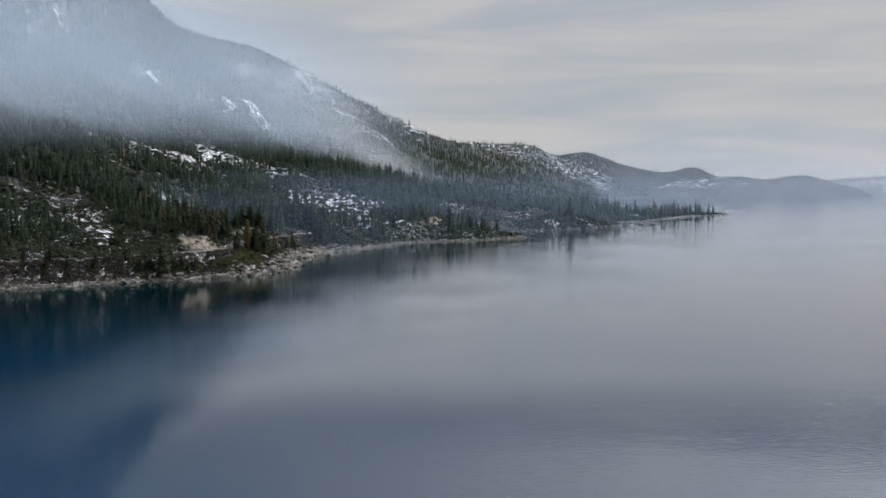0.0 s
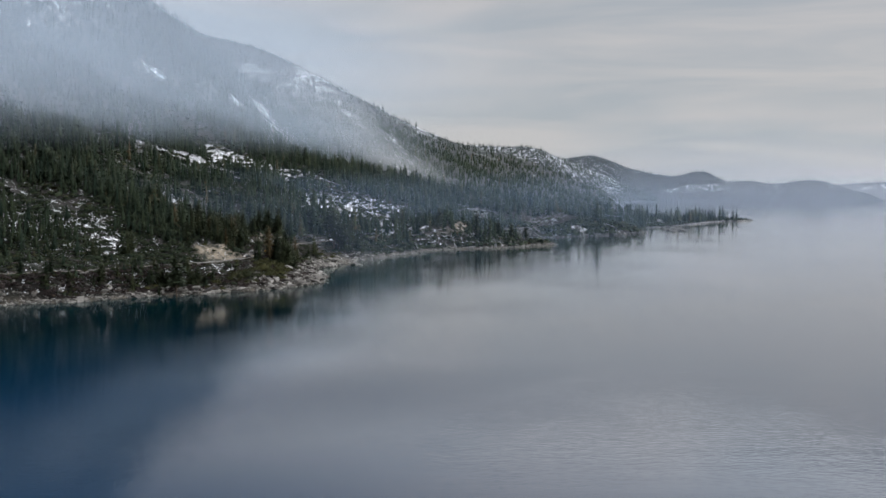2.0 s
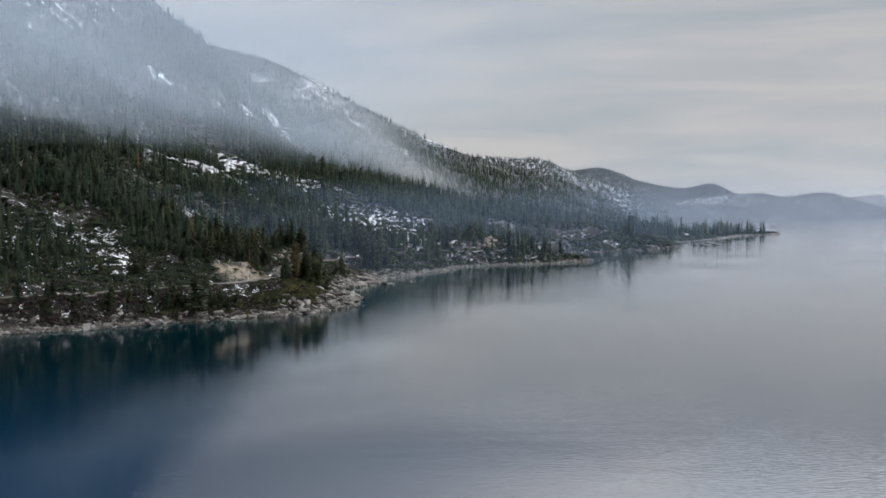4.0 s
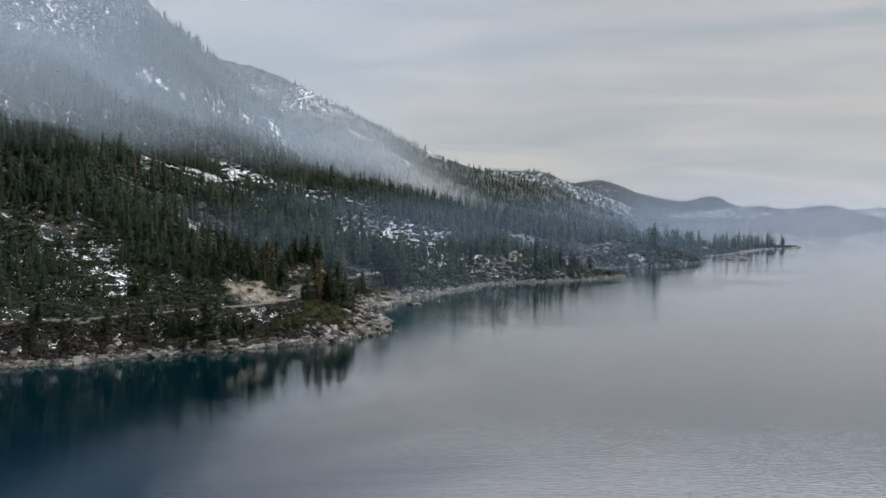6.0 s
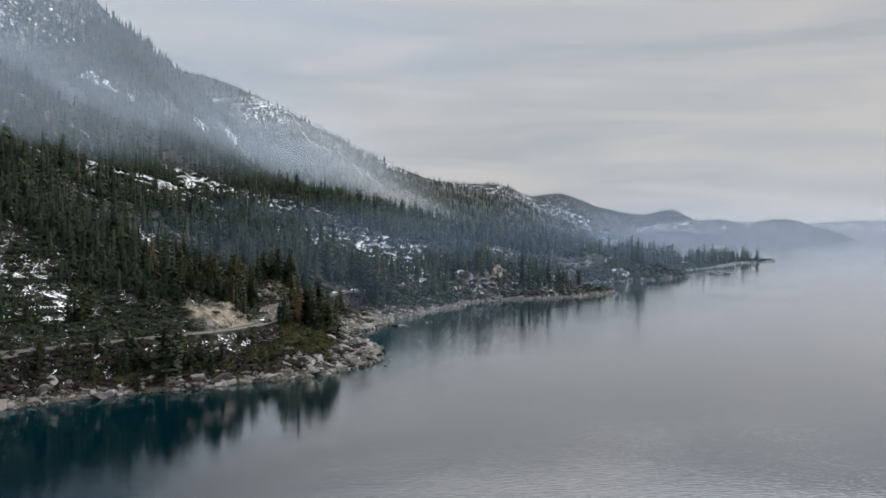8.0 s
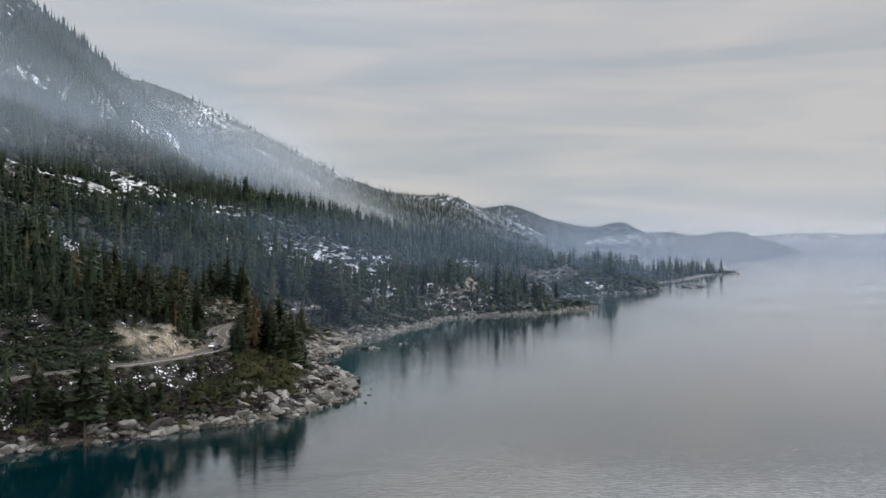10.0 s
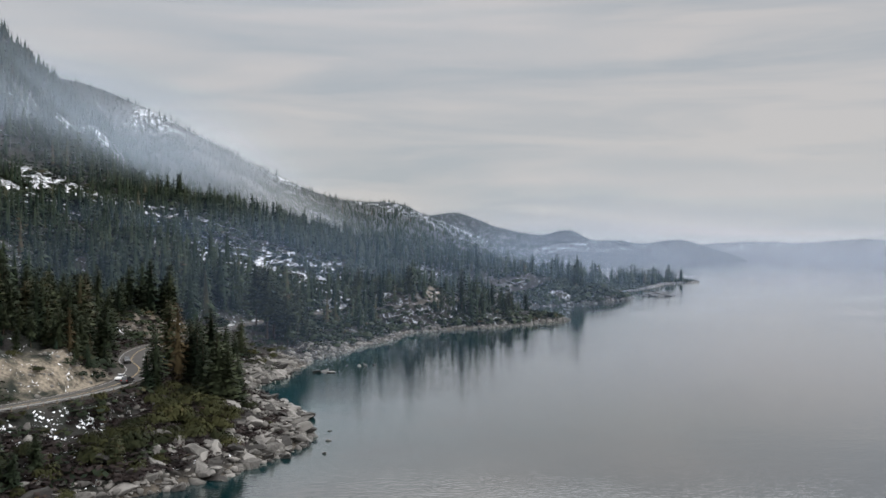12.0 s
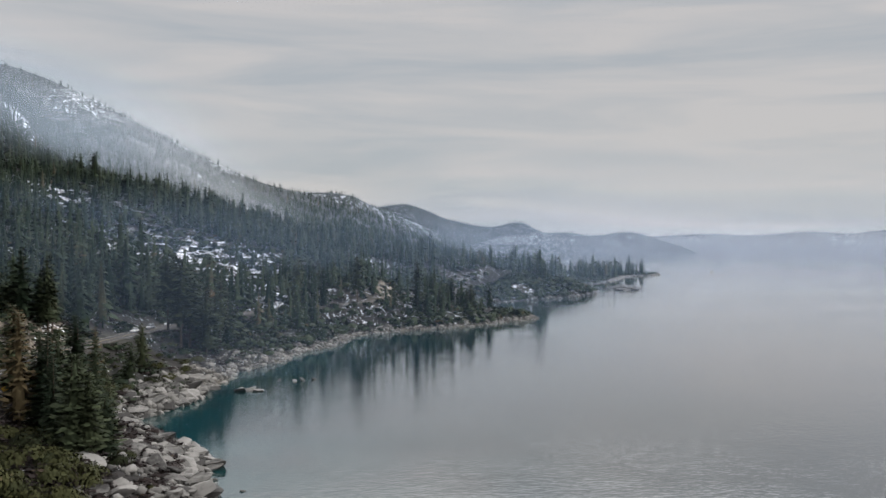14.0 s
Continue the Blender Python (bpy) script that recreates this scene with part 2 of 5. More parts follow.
def cut(y):
    """How sharply the hill is cut away above the road, along the shore."""
    return 0.45 + 0.62 * np.exp(-((y - 656) / 16) ** 2) + 0.4 * np.exp(-((y - 790) / 40) ** 2) + 0.5 * np.exp(-((y - 1045) / 40) ** 2)


def height(x, y, d=None):
    """The ground's height, with the shore's shelf, the road's bench and the slopes above it."""
    x, y = np.asarray(x, float), np.asarray(y, float)
    d = inland(x, y) if d is None else d
    up = np.maximum(d, 0)
    shelf = np.interp(y, [540, 1000, 1060, 1150, 1240, 1290, 1345, 1420, 1650, 1800], [15, 15, 9, 11, 20, 20, 11, 6, 4, 2.2])
    slope = np.interp(y, [450, 720, 900, 1030, 1100, 1250, 1330, 1600, 2050], [0.55, 0.45, 0.4, 0.41, 0.385, 0.285, 0.25, 0.15, 0.08])
    z = shelf * (1 - np.exp(-up / 24)) + slope * np.maximum(up - 45, 0) + 0.32 * np.maximum(up - 340, 0) * smooth(-y, -1800, -1150)
    rough = np.clip(up / 90, 0, 1)
    z = z + rough * (10 * fbm(x, y, 90, 4, 11) + 26 * fbm(x, y, 320, 2, 21) * np.clip(up / 400, 0, 1))
    z = z + np.clip(up / 8, 0, 1) * 2.4 * fbm(x, y, 11, 3, 31)
    z = np.where(d < 0, np.maximum(d * 0.22, -18), z + 0.15)
    r, s = to_line(x, y, ROAD_LINE)
    zr = np.interp(s, np.arange(len(ROAD_LINE)), ROAD_LINE[:, 2])
    above = x < road_x(y)
    face = zr + np.clip(r - 6.5, 0, 10) * cut(y) * (1 + 0.5 * fbm(x, y, 7, 3, 41))
    z = np.where(above & (r < 30) & (r > 6.5), np.maximum(z, face), z)
    w = 1 - smooth(r, 6.0, np.where(above, 8.5, 15.0))
    return np.where(d > 0, z * (1 - w) + (zr - 0.25) * w, z)


# places with more snow: x, y, radius, amount
SNOW = [(-320, 1025, 24, 0.03), (-285, 1048, 24, 0.06), (-250, 1072, 26, 0.095), (-220, 1098, 24, 0.095), (-300, 1000, 22, 0.04), (-262, 1030, 22, 0.08), (-228, 1058, 24, 0.1), (-205, 1040, 22, 0.06), (-185, 1120, 24, 0.06),
        (-265, 655, 75, 0.04), (-270, 650, 20, 0.03), (-298, 638, 20, 0.04), (-238, 648, 12, 0.08), (-234, 633, 10, 0.09), (-257, 623, 12, 0.06), (-254, 668, 12, 0.07), (-215, 640, 12, 0.09), (-238, 566, 18, 0.03), (-262, 570, 14, 0.02),
        (-166, 610, 24, 0.02), (-158, 624, 20, 0.02), (-143, 622, 20, 0.07), (-215, 575, 24, 0.035), (-195, 592, 16, 0.06), (-180, 896, 20, 0.1), (-110, 1003, 50, 0.105), (-151, 988, 26, 0.08), (-179, 758, 9, 0.17), (-159, 797, 8, 0.13),
        (-240, 812, 20, 0.10), (-79, 960, 22, 0.04), (-97, 941, 16, 0.065), (-40, 985, 30, 0.04), (5, 1020, 22, 0.06), (12, 1236, 26, 0.1), (60, 1110, 50, 0.06), (-390, 930, 60, 0.02), (-280, 1015, 22, 0.06), (-257, 1094, 24, 0.08), (-284, 1125, 24, 0.09), (-240, 1127, 24, 0.09), (-245, 985, 18, 0.07), (-268, 958, 14, 0.07),
        (-300, 760, 40, 0.07), (-95, 1050, 30, 0.09), (-160, 993, 30, 0.07), (-84, 994, 22, 0.07), (-268, 780, 14, 0.14), (-230, 1110, 26, 0.06), (130, 1228, 42, 0.09), (170, 1245, 30, 0.06), (195, 1262, 55, 0.11), (150, 1222, 36, 0.1), (331, 1607, 120, 0.08), (40, 1180, 30, 0.1)]
# stretches where the trees stand thin: x, y, radius, share
THIN = [(-268, 645, 48, 0.12), (-232, 605, 30, 0.12), (-300, 990, 34, 0.15), (-255, 1025, 34, 0.45), (-208, 1045, 34, 0.6), (-245, 1052, 28, 0.5), (-190, 1075, 24, 0.4), (-205, 650, 30, 0.3), (-275, 665, 55, 0.05), (-235, 630, 40, 0.05), (-115, 1010, 45, 0.55), (-95, 1050, 35, 0.5), (-160, 993, 30, 0.5), (-84, 994, 24, 0.4), (-174, 900, 20, 0.5), (17, 1236, 26, 0.5), (125, 1225, 30, 0.6), (160, 1238, 26, 0.6), (150, 1262, 45, 0.4), (205, 1290, 40, 0.4), (-285, 1015, 30, 0.3), (-315, 1050, 28, 0.3), (-230, 1110, 28, 0.4), (-258, 1096, 28, 0.45), (-284, 1125, 24, 0.45), (-240, 1127, 24, 0.45), (-245, 985, 18, 0.4), (-268, 780, 16, 0.5), (-75, 965, 30, 0.2)]


def snow_at(x, y, d):
    s = 0.36 + 0.02 * smooth(d, 60, 300) + 0.012 * (y > 850) - 0.03 * (y > 1150)
    extra = 0
    for cx, cy, r, a in SNOW:
        extra = extra + a * np.exp(-((x - cx) ** 2 + (y - cy) ** 2) / (r * r))
    s = s + np.minimum(0.85 * extra, 0.072)
    rd, _ = to_line(x, y, ROAD_LINE)
    return np.where(rd < 6.5, 0, s) * (d > 2.5)


def grid_mesh(name, X, Y, Z, attributes=(), keep=None):
    r, c = X.shape
    me = bpy.data.meshes.new(name)
    idx = np.arange(r * c).reshape(r, c)
    quads = np.stack([idx[:-1, :-1], idx[:-1, 1:], idx[1:, 1:], idx[1:, :-1]], -1).reshape(-1, 4)
    if keep is not None:
        quads = quads[keep.reshape(-1)[quads].any(1)]
    fill_mesh(me, np.stack([X, Y, Z], -1).reshape(-1, 3), quads)
    for key, values in attributes:
        me.attributes.new(key, "FLOAT", "POINT").data.foreach_set("value", np.ascontiguousarray(values.reshape(-1), np.float32))
    me.shade_smooth()
    return me


def fill_mesh(me, verts, faces):
    """Fills a mesh from arrays; all faces have the same number of corners."""
    n, k = faces.shape
    me.vertices.add(len(verts))
    me.vertices.foreach_set("co", np.ascontiguousarray(verts, np.float32).reshape(-1))
    me.loops.add(n * k)
    me.loops.foreach_set("vertex_index", np.ascontiguousarray(faces, np.int32).reshape(-1))
    me.polygons.add(n)
    me.polygons.foreach_set("loop_start", np.arange(0, n * k, k, dtype=np.int32))
    me.update(calc_edges=True)
    me.validate()


def thing(name, me, material, label, category, kind="", group=""):
    ob = new(name, me)
    if material:
        me.materials.append(material)
    return tagged(ob, label, category, group, kind)


# ---- the ground of the near shore ----
rows_y = np.concatenate([np.arange(140, 500, 30), np.arange(500, 880, 2.6), np.arange(880, 1160, 4.0), np.arange(1160, 1860, 8.0), np.arange(1860, 2600, 40)])
cols_w = np.concatenate([np.arange(-60, -9, 8), np.arange(-9, 90, 2.2), np.arange(90, 240, 5.0), np.arange(240, 700, 14.0), np.arange(700, 2600, 60)])
GY = np.repeat(rows_y[:, None], len(cols_w), 1)
GX = shore_x(GY) - cols_w[None, :]
GD = inland(GX, GY)
GZ = height(GX, GY, GD)
road_gap, _ = to_line(GX, GY, ROAD_LINE)
uphill = GX < road_x(GY)
bare = np.clip(np.where(uphill, smooth(-road_gap, -20, -15) * smooth(cut(GY), 0.55, 0.95), 0) + smooth(-road_gap, -9, -6.5) * np.where(uphill, 0.12, 0.06) + smooth(-GD, -3, -1) * 0.3, 0, 1) * (GD > -30) * (GY < 1120)
thing("ground", grid_mesh("ground", GX, GY, GZ, [("snow", snow_at(GX, GY, GD)), ("bare", bare)]), M_GROUND,
      "brown brushy mountain slope with broken snow patches above the lake", "ground", "structure")

# ---- the lake ----
off = np.array([-3000, -40, -8, 0, 3, 7, 12, 19, 30, 50, 80, 110, 140, 170, 200, 230, 270, 320, 450, 1000, 3000, 9000.0])
wy = np.concatenate([[-6000, -1500, -300, -100], np.arange(0, 1880, 10.0), [2100, 2700, 3560, 8000]])
WY = np.repeat(wy[:, None], len(off), 1)
WX = shore_x(WY) + off[None, :]
WD = np.maximum(-inland(WX, WY), 0)
# the last mask is laid along the edge of the mountain's dark reflection
thing("water", grid_mesh("water", WX, WY, WX * 0, [("shallow", np.exp(-WD / 40.0) * np.interp(WY, [600, 690], [0.3, 1.0])), ("depth", smooth(WD, 70, 270)), ("dull_reflection", smooth(-(WX + 0.28 * (WY - 173) + 50), -35, 60) * (1 - smooth(WY, 560, 680)))]), M_WATER,
      "blue-grey mountain lake, ruffled offshore, the slope's dark reflection put into its gloss", "water", "structure")


# ---- mountains ----
# snowfields on the high slopes: x, y, radius, amount
SNOW_HIGH = [(-450, 2995, 120, 0.13), (-380, 2880, 70, 0.1), (-328, 2730, 70, 0.13), (-640, 3100, 110, 0.1), (-683, 3456, 120, 0.1), (-200, 3010, 60, 0.12), (-100, 3020, 60, 0.11), (-250, 2500, 60, 0.08), (-150, 2350, 60, 0.09),
             (-335, 1690, 48, 0.15), (-300, 1640, 36, 0.12), (-394, 1409, 30, 0.15), (-425, 1365, 34, 0.15), (-386, 1497, 30, 0.13), (-455, 1250, 40, 0.12), (-360, 1560, 26, 0.12), (-480, 1450, 40, 0.06), (-520, 1330, 50, 0.07), (-300, 1440, 24, 0.12), (-560, 1500, 50, 0.05)]


def high_snow(x, y):
    return functools.reduce(np.maximum, [0.8 * a * np.exp(-((x - cx) ** 2 + ((y - cy) * 0.6) ** 2) / (r * r)) for cx, cy, r, a in SNOW_HIGH])


def ridge(name, crest, foot, material, label, rows=60, gully=14.0, snow=0.42, seed=3, per=8, back=400):
    """A range: its crest line, its foot line in front, and a back slope, with gullies down its face."""
    c, f = glide(crest, per), glide(foot, per)
    s = np.linspace(0, 1, max(len(c), 90))
    c = np.stack([np.interp(s, np.linspace(0, 1, len(c)), c[:, k]) for k in range(3)], 1)
    f = np.stack([np.interp(s, np.linspace(0, 1, len(f)), f[:, k]) for k in range(3)], 1)
    v = np.linspace(-0.12, 1, rows)
    X = np.empty((len(s), rows)); Y = X.copy(); Z = X.copy()
    for k, t in enumerate(v):
        if t < 0:
            X[:, k], Y[:, k] = c[:, 0] + (c[:, 0] - f[:, 0]) * -t * 0.3, c[:, 1] + back * (-t / 0.12)
            Z[:, k] = c[:, 2] * (1 + t / 0.12) - 20 * (-t / 0.12)
        else:
            X[:, k], Y[:, k] = c[:, 0] * (1 - t) + f[:, 0] * t, c[:, 1] * (1 - t) + f[:, 1] * t
            Z[:, k] = c[:, 2] + (f[:, 2] - c[:, 2]) * (t ** 0.85)
    w = np.clip(np.sin(np.clip(v, 0, 1) * math.pi), 0, 1)[None, :]
    Z = Z + w * gully * 2 * fbm(X, Y * 0.45, 260, 4, seed) + gully * 0.16 * fbm(X, Y, 60, 3, seed + 7)
    me = grid_mesh(name, X, Y, Z, [("snow", snow + high_snow(X, Y) + 0.06 * fbm(X, Y, 500, 2, seed + 9) - 0.25 * (1 - smooth(Z, 2, 45)) - 0.1 * smooth(Z, 430, 620)), ("bare", X * 0)])
    thing(name, me, material, label, "mountain", "structure")
    return X, Y, Z


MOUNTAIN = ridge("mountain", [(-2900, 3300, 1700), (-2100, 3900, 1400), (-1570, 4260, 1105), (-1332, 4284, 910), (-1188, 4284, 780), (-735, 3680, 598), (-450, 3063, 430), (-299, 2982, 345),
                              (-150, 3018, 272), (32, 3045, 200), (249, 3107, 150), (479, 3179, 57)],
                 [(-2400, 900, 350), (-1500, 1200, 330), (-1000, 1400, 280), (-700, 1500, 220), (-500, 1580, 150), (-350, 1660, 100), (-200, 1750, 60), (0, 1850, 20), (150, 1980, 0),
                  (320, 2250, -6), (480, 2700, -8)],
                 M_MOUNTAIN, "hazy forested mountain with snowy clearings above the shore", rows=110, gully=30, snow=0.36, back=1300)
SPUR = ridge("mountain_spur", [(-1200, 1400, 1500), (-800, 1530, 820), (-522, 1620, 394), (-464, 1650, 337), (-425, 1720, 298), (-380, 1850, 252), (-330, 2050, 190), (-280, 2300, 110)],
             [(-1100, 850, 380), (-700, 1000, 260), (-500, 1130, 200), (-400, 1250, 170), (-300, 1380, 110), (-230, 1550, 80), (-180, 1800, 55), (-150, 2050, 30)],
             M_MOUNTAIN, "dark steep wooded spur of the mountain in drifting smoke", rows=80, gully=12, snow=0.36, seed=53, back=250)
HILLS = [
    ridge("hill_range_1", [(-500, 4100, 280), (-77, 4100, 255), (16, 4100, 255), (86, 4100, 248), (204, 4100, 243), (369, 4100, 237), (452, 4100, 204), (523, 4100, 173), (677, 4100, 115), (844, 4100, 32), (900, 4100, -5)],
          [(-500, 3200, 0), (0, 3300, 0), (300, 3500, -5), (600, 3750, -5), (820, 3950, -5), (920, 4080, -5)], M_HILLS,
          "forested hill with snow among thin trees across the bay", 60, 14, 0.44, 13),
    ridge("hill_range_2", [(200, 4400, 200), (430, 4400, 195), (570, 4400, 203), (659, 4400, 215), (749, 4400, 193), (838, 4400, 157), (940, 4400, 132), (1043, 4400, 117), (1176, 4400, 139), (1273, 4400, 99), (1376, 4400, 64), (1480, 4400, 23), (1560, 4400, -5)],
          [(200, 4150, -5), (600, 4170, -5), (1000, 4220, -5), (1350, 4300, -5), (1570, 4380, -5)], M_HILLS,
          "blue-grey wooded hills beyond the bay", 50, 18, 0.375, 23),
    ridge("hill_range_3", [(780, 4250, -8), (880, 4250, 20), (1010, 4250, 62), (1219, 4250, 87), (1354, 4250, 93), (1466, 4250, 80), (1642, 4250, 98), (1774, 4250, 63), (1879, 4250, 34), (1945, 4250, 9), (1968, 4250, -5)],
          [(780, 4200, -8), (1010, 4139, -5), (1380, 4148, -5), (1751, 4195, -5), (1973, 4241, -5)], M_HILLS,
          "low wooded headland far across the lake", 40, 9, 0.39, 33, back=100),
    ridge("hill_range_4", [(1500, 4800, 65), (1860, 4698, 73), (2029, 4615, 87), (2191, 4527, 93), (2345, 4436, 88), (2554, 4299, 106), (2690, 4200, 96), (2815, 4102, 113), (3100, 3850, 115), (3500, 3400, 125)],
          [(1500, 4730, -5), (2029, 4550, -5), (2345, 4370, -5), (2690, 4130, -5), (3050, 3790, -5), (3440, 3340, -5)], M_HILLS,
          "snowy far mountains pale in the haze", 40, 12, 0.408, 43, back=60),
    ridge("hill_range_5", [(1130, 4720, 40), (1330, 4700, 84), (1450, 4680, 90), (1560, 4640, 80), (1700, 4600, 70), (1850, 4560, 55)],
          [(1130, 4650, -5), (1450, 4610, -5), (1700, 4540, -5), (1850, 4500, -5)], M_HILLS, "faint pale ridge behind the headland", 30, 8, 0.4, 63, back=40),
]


# ---- conifers ----
def conifer(seed, whorls, arms, sprays, base=0.22, width=0.15, columnar=0.5):
    """A pine's crown, one unit high: ragged whorls of drooping arms, each arm of flat needle sprays. Returns corners and triangles."""
    rng = np.random.default_rng(seed)
    V, F = [], []
    lean = rng.normal(0, 0.012, 2)
    for k in range(whorls):
        t = (k + rng.uniform(-0.3, 0.3)) / whorls
        h = base + (1 - base) * t
        reach = width * ((1 - t) ** columnar) * (0.55 + 0.45 * min(1, t * 5 + 0.25)) + 0.008
        for a in range(arms):
            if rng.random() < 0.12:
                continue
            ang = rng.uniform(0, 2 * math.pi)
            r = reach * rng.uniform(0.45, 1.2)
            droop = rng.uniform(-0.25, 0.35) - 0.3 * t
            d = np.array([math.cos(ang), math.sin(ang)])
            side = np.array([-d[1], d[0]])
            for q in range(sprays):
                lo, hi = (q / sprays) * 0.75, min(1.0, (q + 1.5) / sprays)
                wide = r * rng.uniform(0.1, 0.22)
                twist = rng.uniform(-0.6, 0.6)
                mid = (lo + hi) / 2 + rng.uniform(-0.1, 0.1)
                skew = rng.uniform(-0.25, 0.25) * r
                pts = [(lo * r, skew * lo, 0), (mid * r, wide + skew, twist * wide), (hi * r, skew * 1.5, -0.02 * r), (mid * r, -wide + skew, -twist * wide)]
                i = len(V)
                for p, s, up in pts:
                    xy = d * p + side * s
                    V.append((xy[0] + lean[0] * h, xy[1] + lean[1] * h, h - droop * p + up + rng.normal(0, 0.003)))
                F += [(i, i + 1, i + 2), (i, i + 2, i + 3)]
    return np.array(V), np.array(F)


def trunk_shape(sides, base=0.013):
    V, F = [], []
    levels = [(0, 1.35), (0.04, 1.0), (0.35, 0.8), (0.7, 0.45), (0.97, 0.08)]
    for h, r in levels:
        for k in range(sides):
            a = 2 * math.pi * k / sides
            V.append((base * r * math.cos(a), base * r * math.sin(a), h))
    for j in range(len(levels) - 1):
        for k in range(sides):
            a, b = j * sides + k, j * sides + (k + 1) % sides
            F += [(a, b, b + sides), (a, b + sides, a + sides)]
    return np.array(V), np.array(F)


def crown_normals(v):
    """Normals that swell out from a crown's axis, so that its sprays take light as one soft mass."""
    up = 0.45 + 0.5 * (v[:, 2:] - v[:, 2].mean())
    side = v[:, :2] / (np.linalg.norm(v[:, :2], axis=1, keepdims=True) + 0.004)
    b = np.concatenate([side, up], 1)
    return b / np.linalg.norm(b, axis=1, keepdims=True)


def outward(v, f):
    """Turns every triangle of a crown to face away from its axis."""
    a, b, c = v[f[:, 0]], v[f[:, 1]], v[f[:, 2]]
    way = (crown_normals(v)[f[:, 0]] + crown_normals(v)[f[:, 1]])
    flip = (np.cross(b - a, c - a) * way).sum(1) < 0
    f = f.copy()
    f[flip] = f[flip][:, ::-1]
    return v, f


def soft_normals(me, b):
    b = b / np.linalg.norm(b, axis=1, keepdims=True)
    me.attributes.new("custom_normal", "FLOAT_VECTOR", "POINT").data.foreach_set("vector", np.ascontiguousarray(b, np.float32).reshape(-1))


def forest(name, spots, shapes, material, label, seed):
    """Many far trees in one mesh. spots: x, y, z, height."""
    rng = np.random.default_rng(seed)
    V, F, T, B, n = [], [], [], [], 0
    shapes = [(*outward(v, f), crown_normals(v)) for v, f in shapes]
    for x, y, z, h in spots:
        v, f, b = shapes[rng.integers(len(shapes))]
        a, wide = rng.uniform(0, 2 * math.pi), h ** 0.8 * 1.82 * rng.uniform(0.85, 1.35)
        ca, sa = math.cos(a) * wide, math.sin(a) * wide
        V.append(np.stack([v[:, 0] * ca - v[:, 1] * sa + x, v[:, 0] * sa + v[:, 1] * ca + y, v[:, 2] * h + z], 1))
        F.append(f + n)
        T.append(np.full(len(v), rng.random()))
        n += len(v)
        B.append(np.stack([b[:, 0] * ca - b[:, 1] * sa, b[:, 0] * sa + b[:, 1] * ca, b[:, 2] * h], 1))
    me = bpy.data.meshes.new(name)
    fill_mesh(me, np.concatenate(V), np.concatenate(F))
    me.attributes.new("tone", "FLOAT", "POINT").data.foreach_set("value", np.concatenate(T).astype(np.float32))
    soft_normals(me, np.concatenate(B))
    return thing(name, me, material, label, "trees", "stuff")


def boughs(seed, whorls, arms, base, width, columnar, slim=0.2, kite=True):
    """A conifer's crown, one unit high: many slim drooping boughs round a narrow dark core."""
    r = np.random.default_rng(seed)
    V, F = [], []
    lean = r.normal(0, 0.015, 2)
    lump = r.uniform(0.65, 1.25, (4, 5))
    for k in range(whorls):
        t = (k + r.uniform(-0.4, 0.4)) / whorls
        h = base + (1 - base) * max(t, 0)
        reach = width * (1 - max(t, 0)) ** columnar * (0.6 + 0.4 * min(1, 4 * max(t, 0) + 0.3)) + 0.01
        for a in range(arms):
            if r.random() < 0.1:
                continue
            ang = (a + r.uniform(-0.5, 0.5)) * 2 * math.pi / arms + 2.4 * k
            out = reach * r.uniform(0.6, 1.25) * lump[min(3, int(max(t, 0) * 4)), int(ang / 1.2566) % 5]
            d, side = np.array([math.cos(ang), math.sin(ang)]), np.array([-math.sin(ang), math.cos(ang)])
            drop, half = r.uniform(0.05, 0.6) * out, out * slim * r.uniform(0.7, 1.4)
            tilt = r.uniform(-0.5, 0.5) * half
            pts = [(0, 0, 0.25 * out), (out * 0.6, half, 0.1 * out - drop * 0.5 + tilt), (out, 0, -drop), (out * 0.55, -half, 0.1 * out - drop * 0.5 - tilt)] if kite else [(0, 0, 0.25 * out), (out, half * 1.4, -drop + tilt), (out * 0.85, -half * 1.4, -drop - tilt)]
            i = len(V)
            for p, q, up in pts:
                xy = d * p + side * q + lean * h
                V.append((xy[0], xy[1], min(h + up, 1.0)))
            F += [(i, i + 1, i + 2), (i, i + 2, i + 3)] if kite else [(i, i + 1, i + 2)]
    i = len(V)
    V.append((lean[0], lean[1], 0.99))
    for q in range(5):
        a = 1.2566 * q
        V.append((math.cos(a) * width * 0.42, math.sin(a) * width * 0.42, base + 0.03))
    F += [(i, i + 1 + q, i + 1 + (q + 1) % 5) for q in range(5)]
    return np.array(V), np.array(F)


def joined(a, b):
    return np.concatenate([a[0], b[0]]), np.concatenate([a[1], b[1] + len(a[0])])


def with_trunk(crown, sides):
    return joined(crown, trunk_shape(sides))


MID = [with_trunk(boughs(40 + k, 15, 6, rw, ww, cc), 3)
       for k, (rw, ww, cc) in enumerate([(.1, .18, .58), (.16, .2, .52), (.05, .16, .65), (.24, .19, .42), (.06, .19, .6), (.12, .15, .5), (.3, .17, .4), (.08, .21, .62)])]
FAR = [boughs(60 + k, 10, 5, rw, ww, cc, 0.26, False) for k, (rw, ww, cc) in enumerate([(.08, .18, .62), (.12, .19, .54), (.05, .15, .66), (.18, .17, .46), (.06, .14, .58), (.1, .2, .62)])]
MINI = [boughs(90 + k, 3, 3, 0.06, 0.18, 0.8, 0.45, False) for k in range(5)]
TINY = [boughs(80 + k, 5, 4, 0.06, 0.17, 0.8, 0.36, False) for k in range(5)]


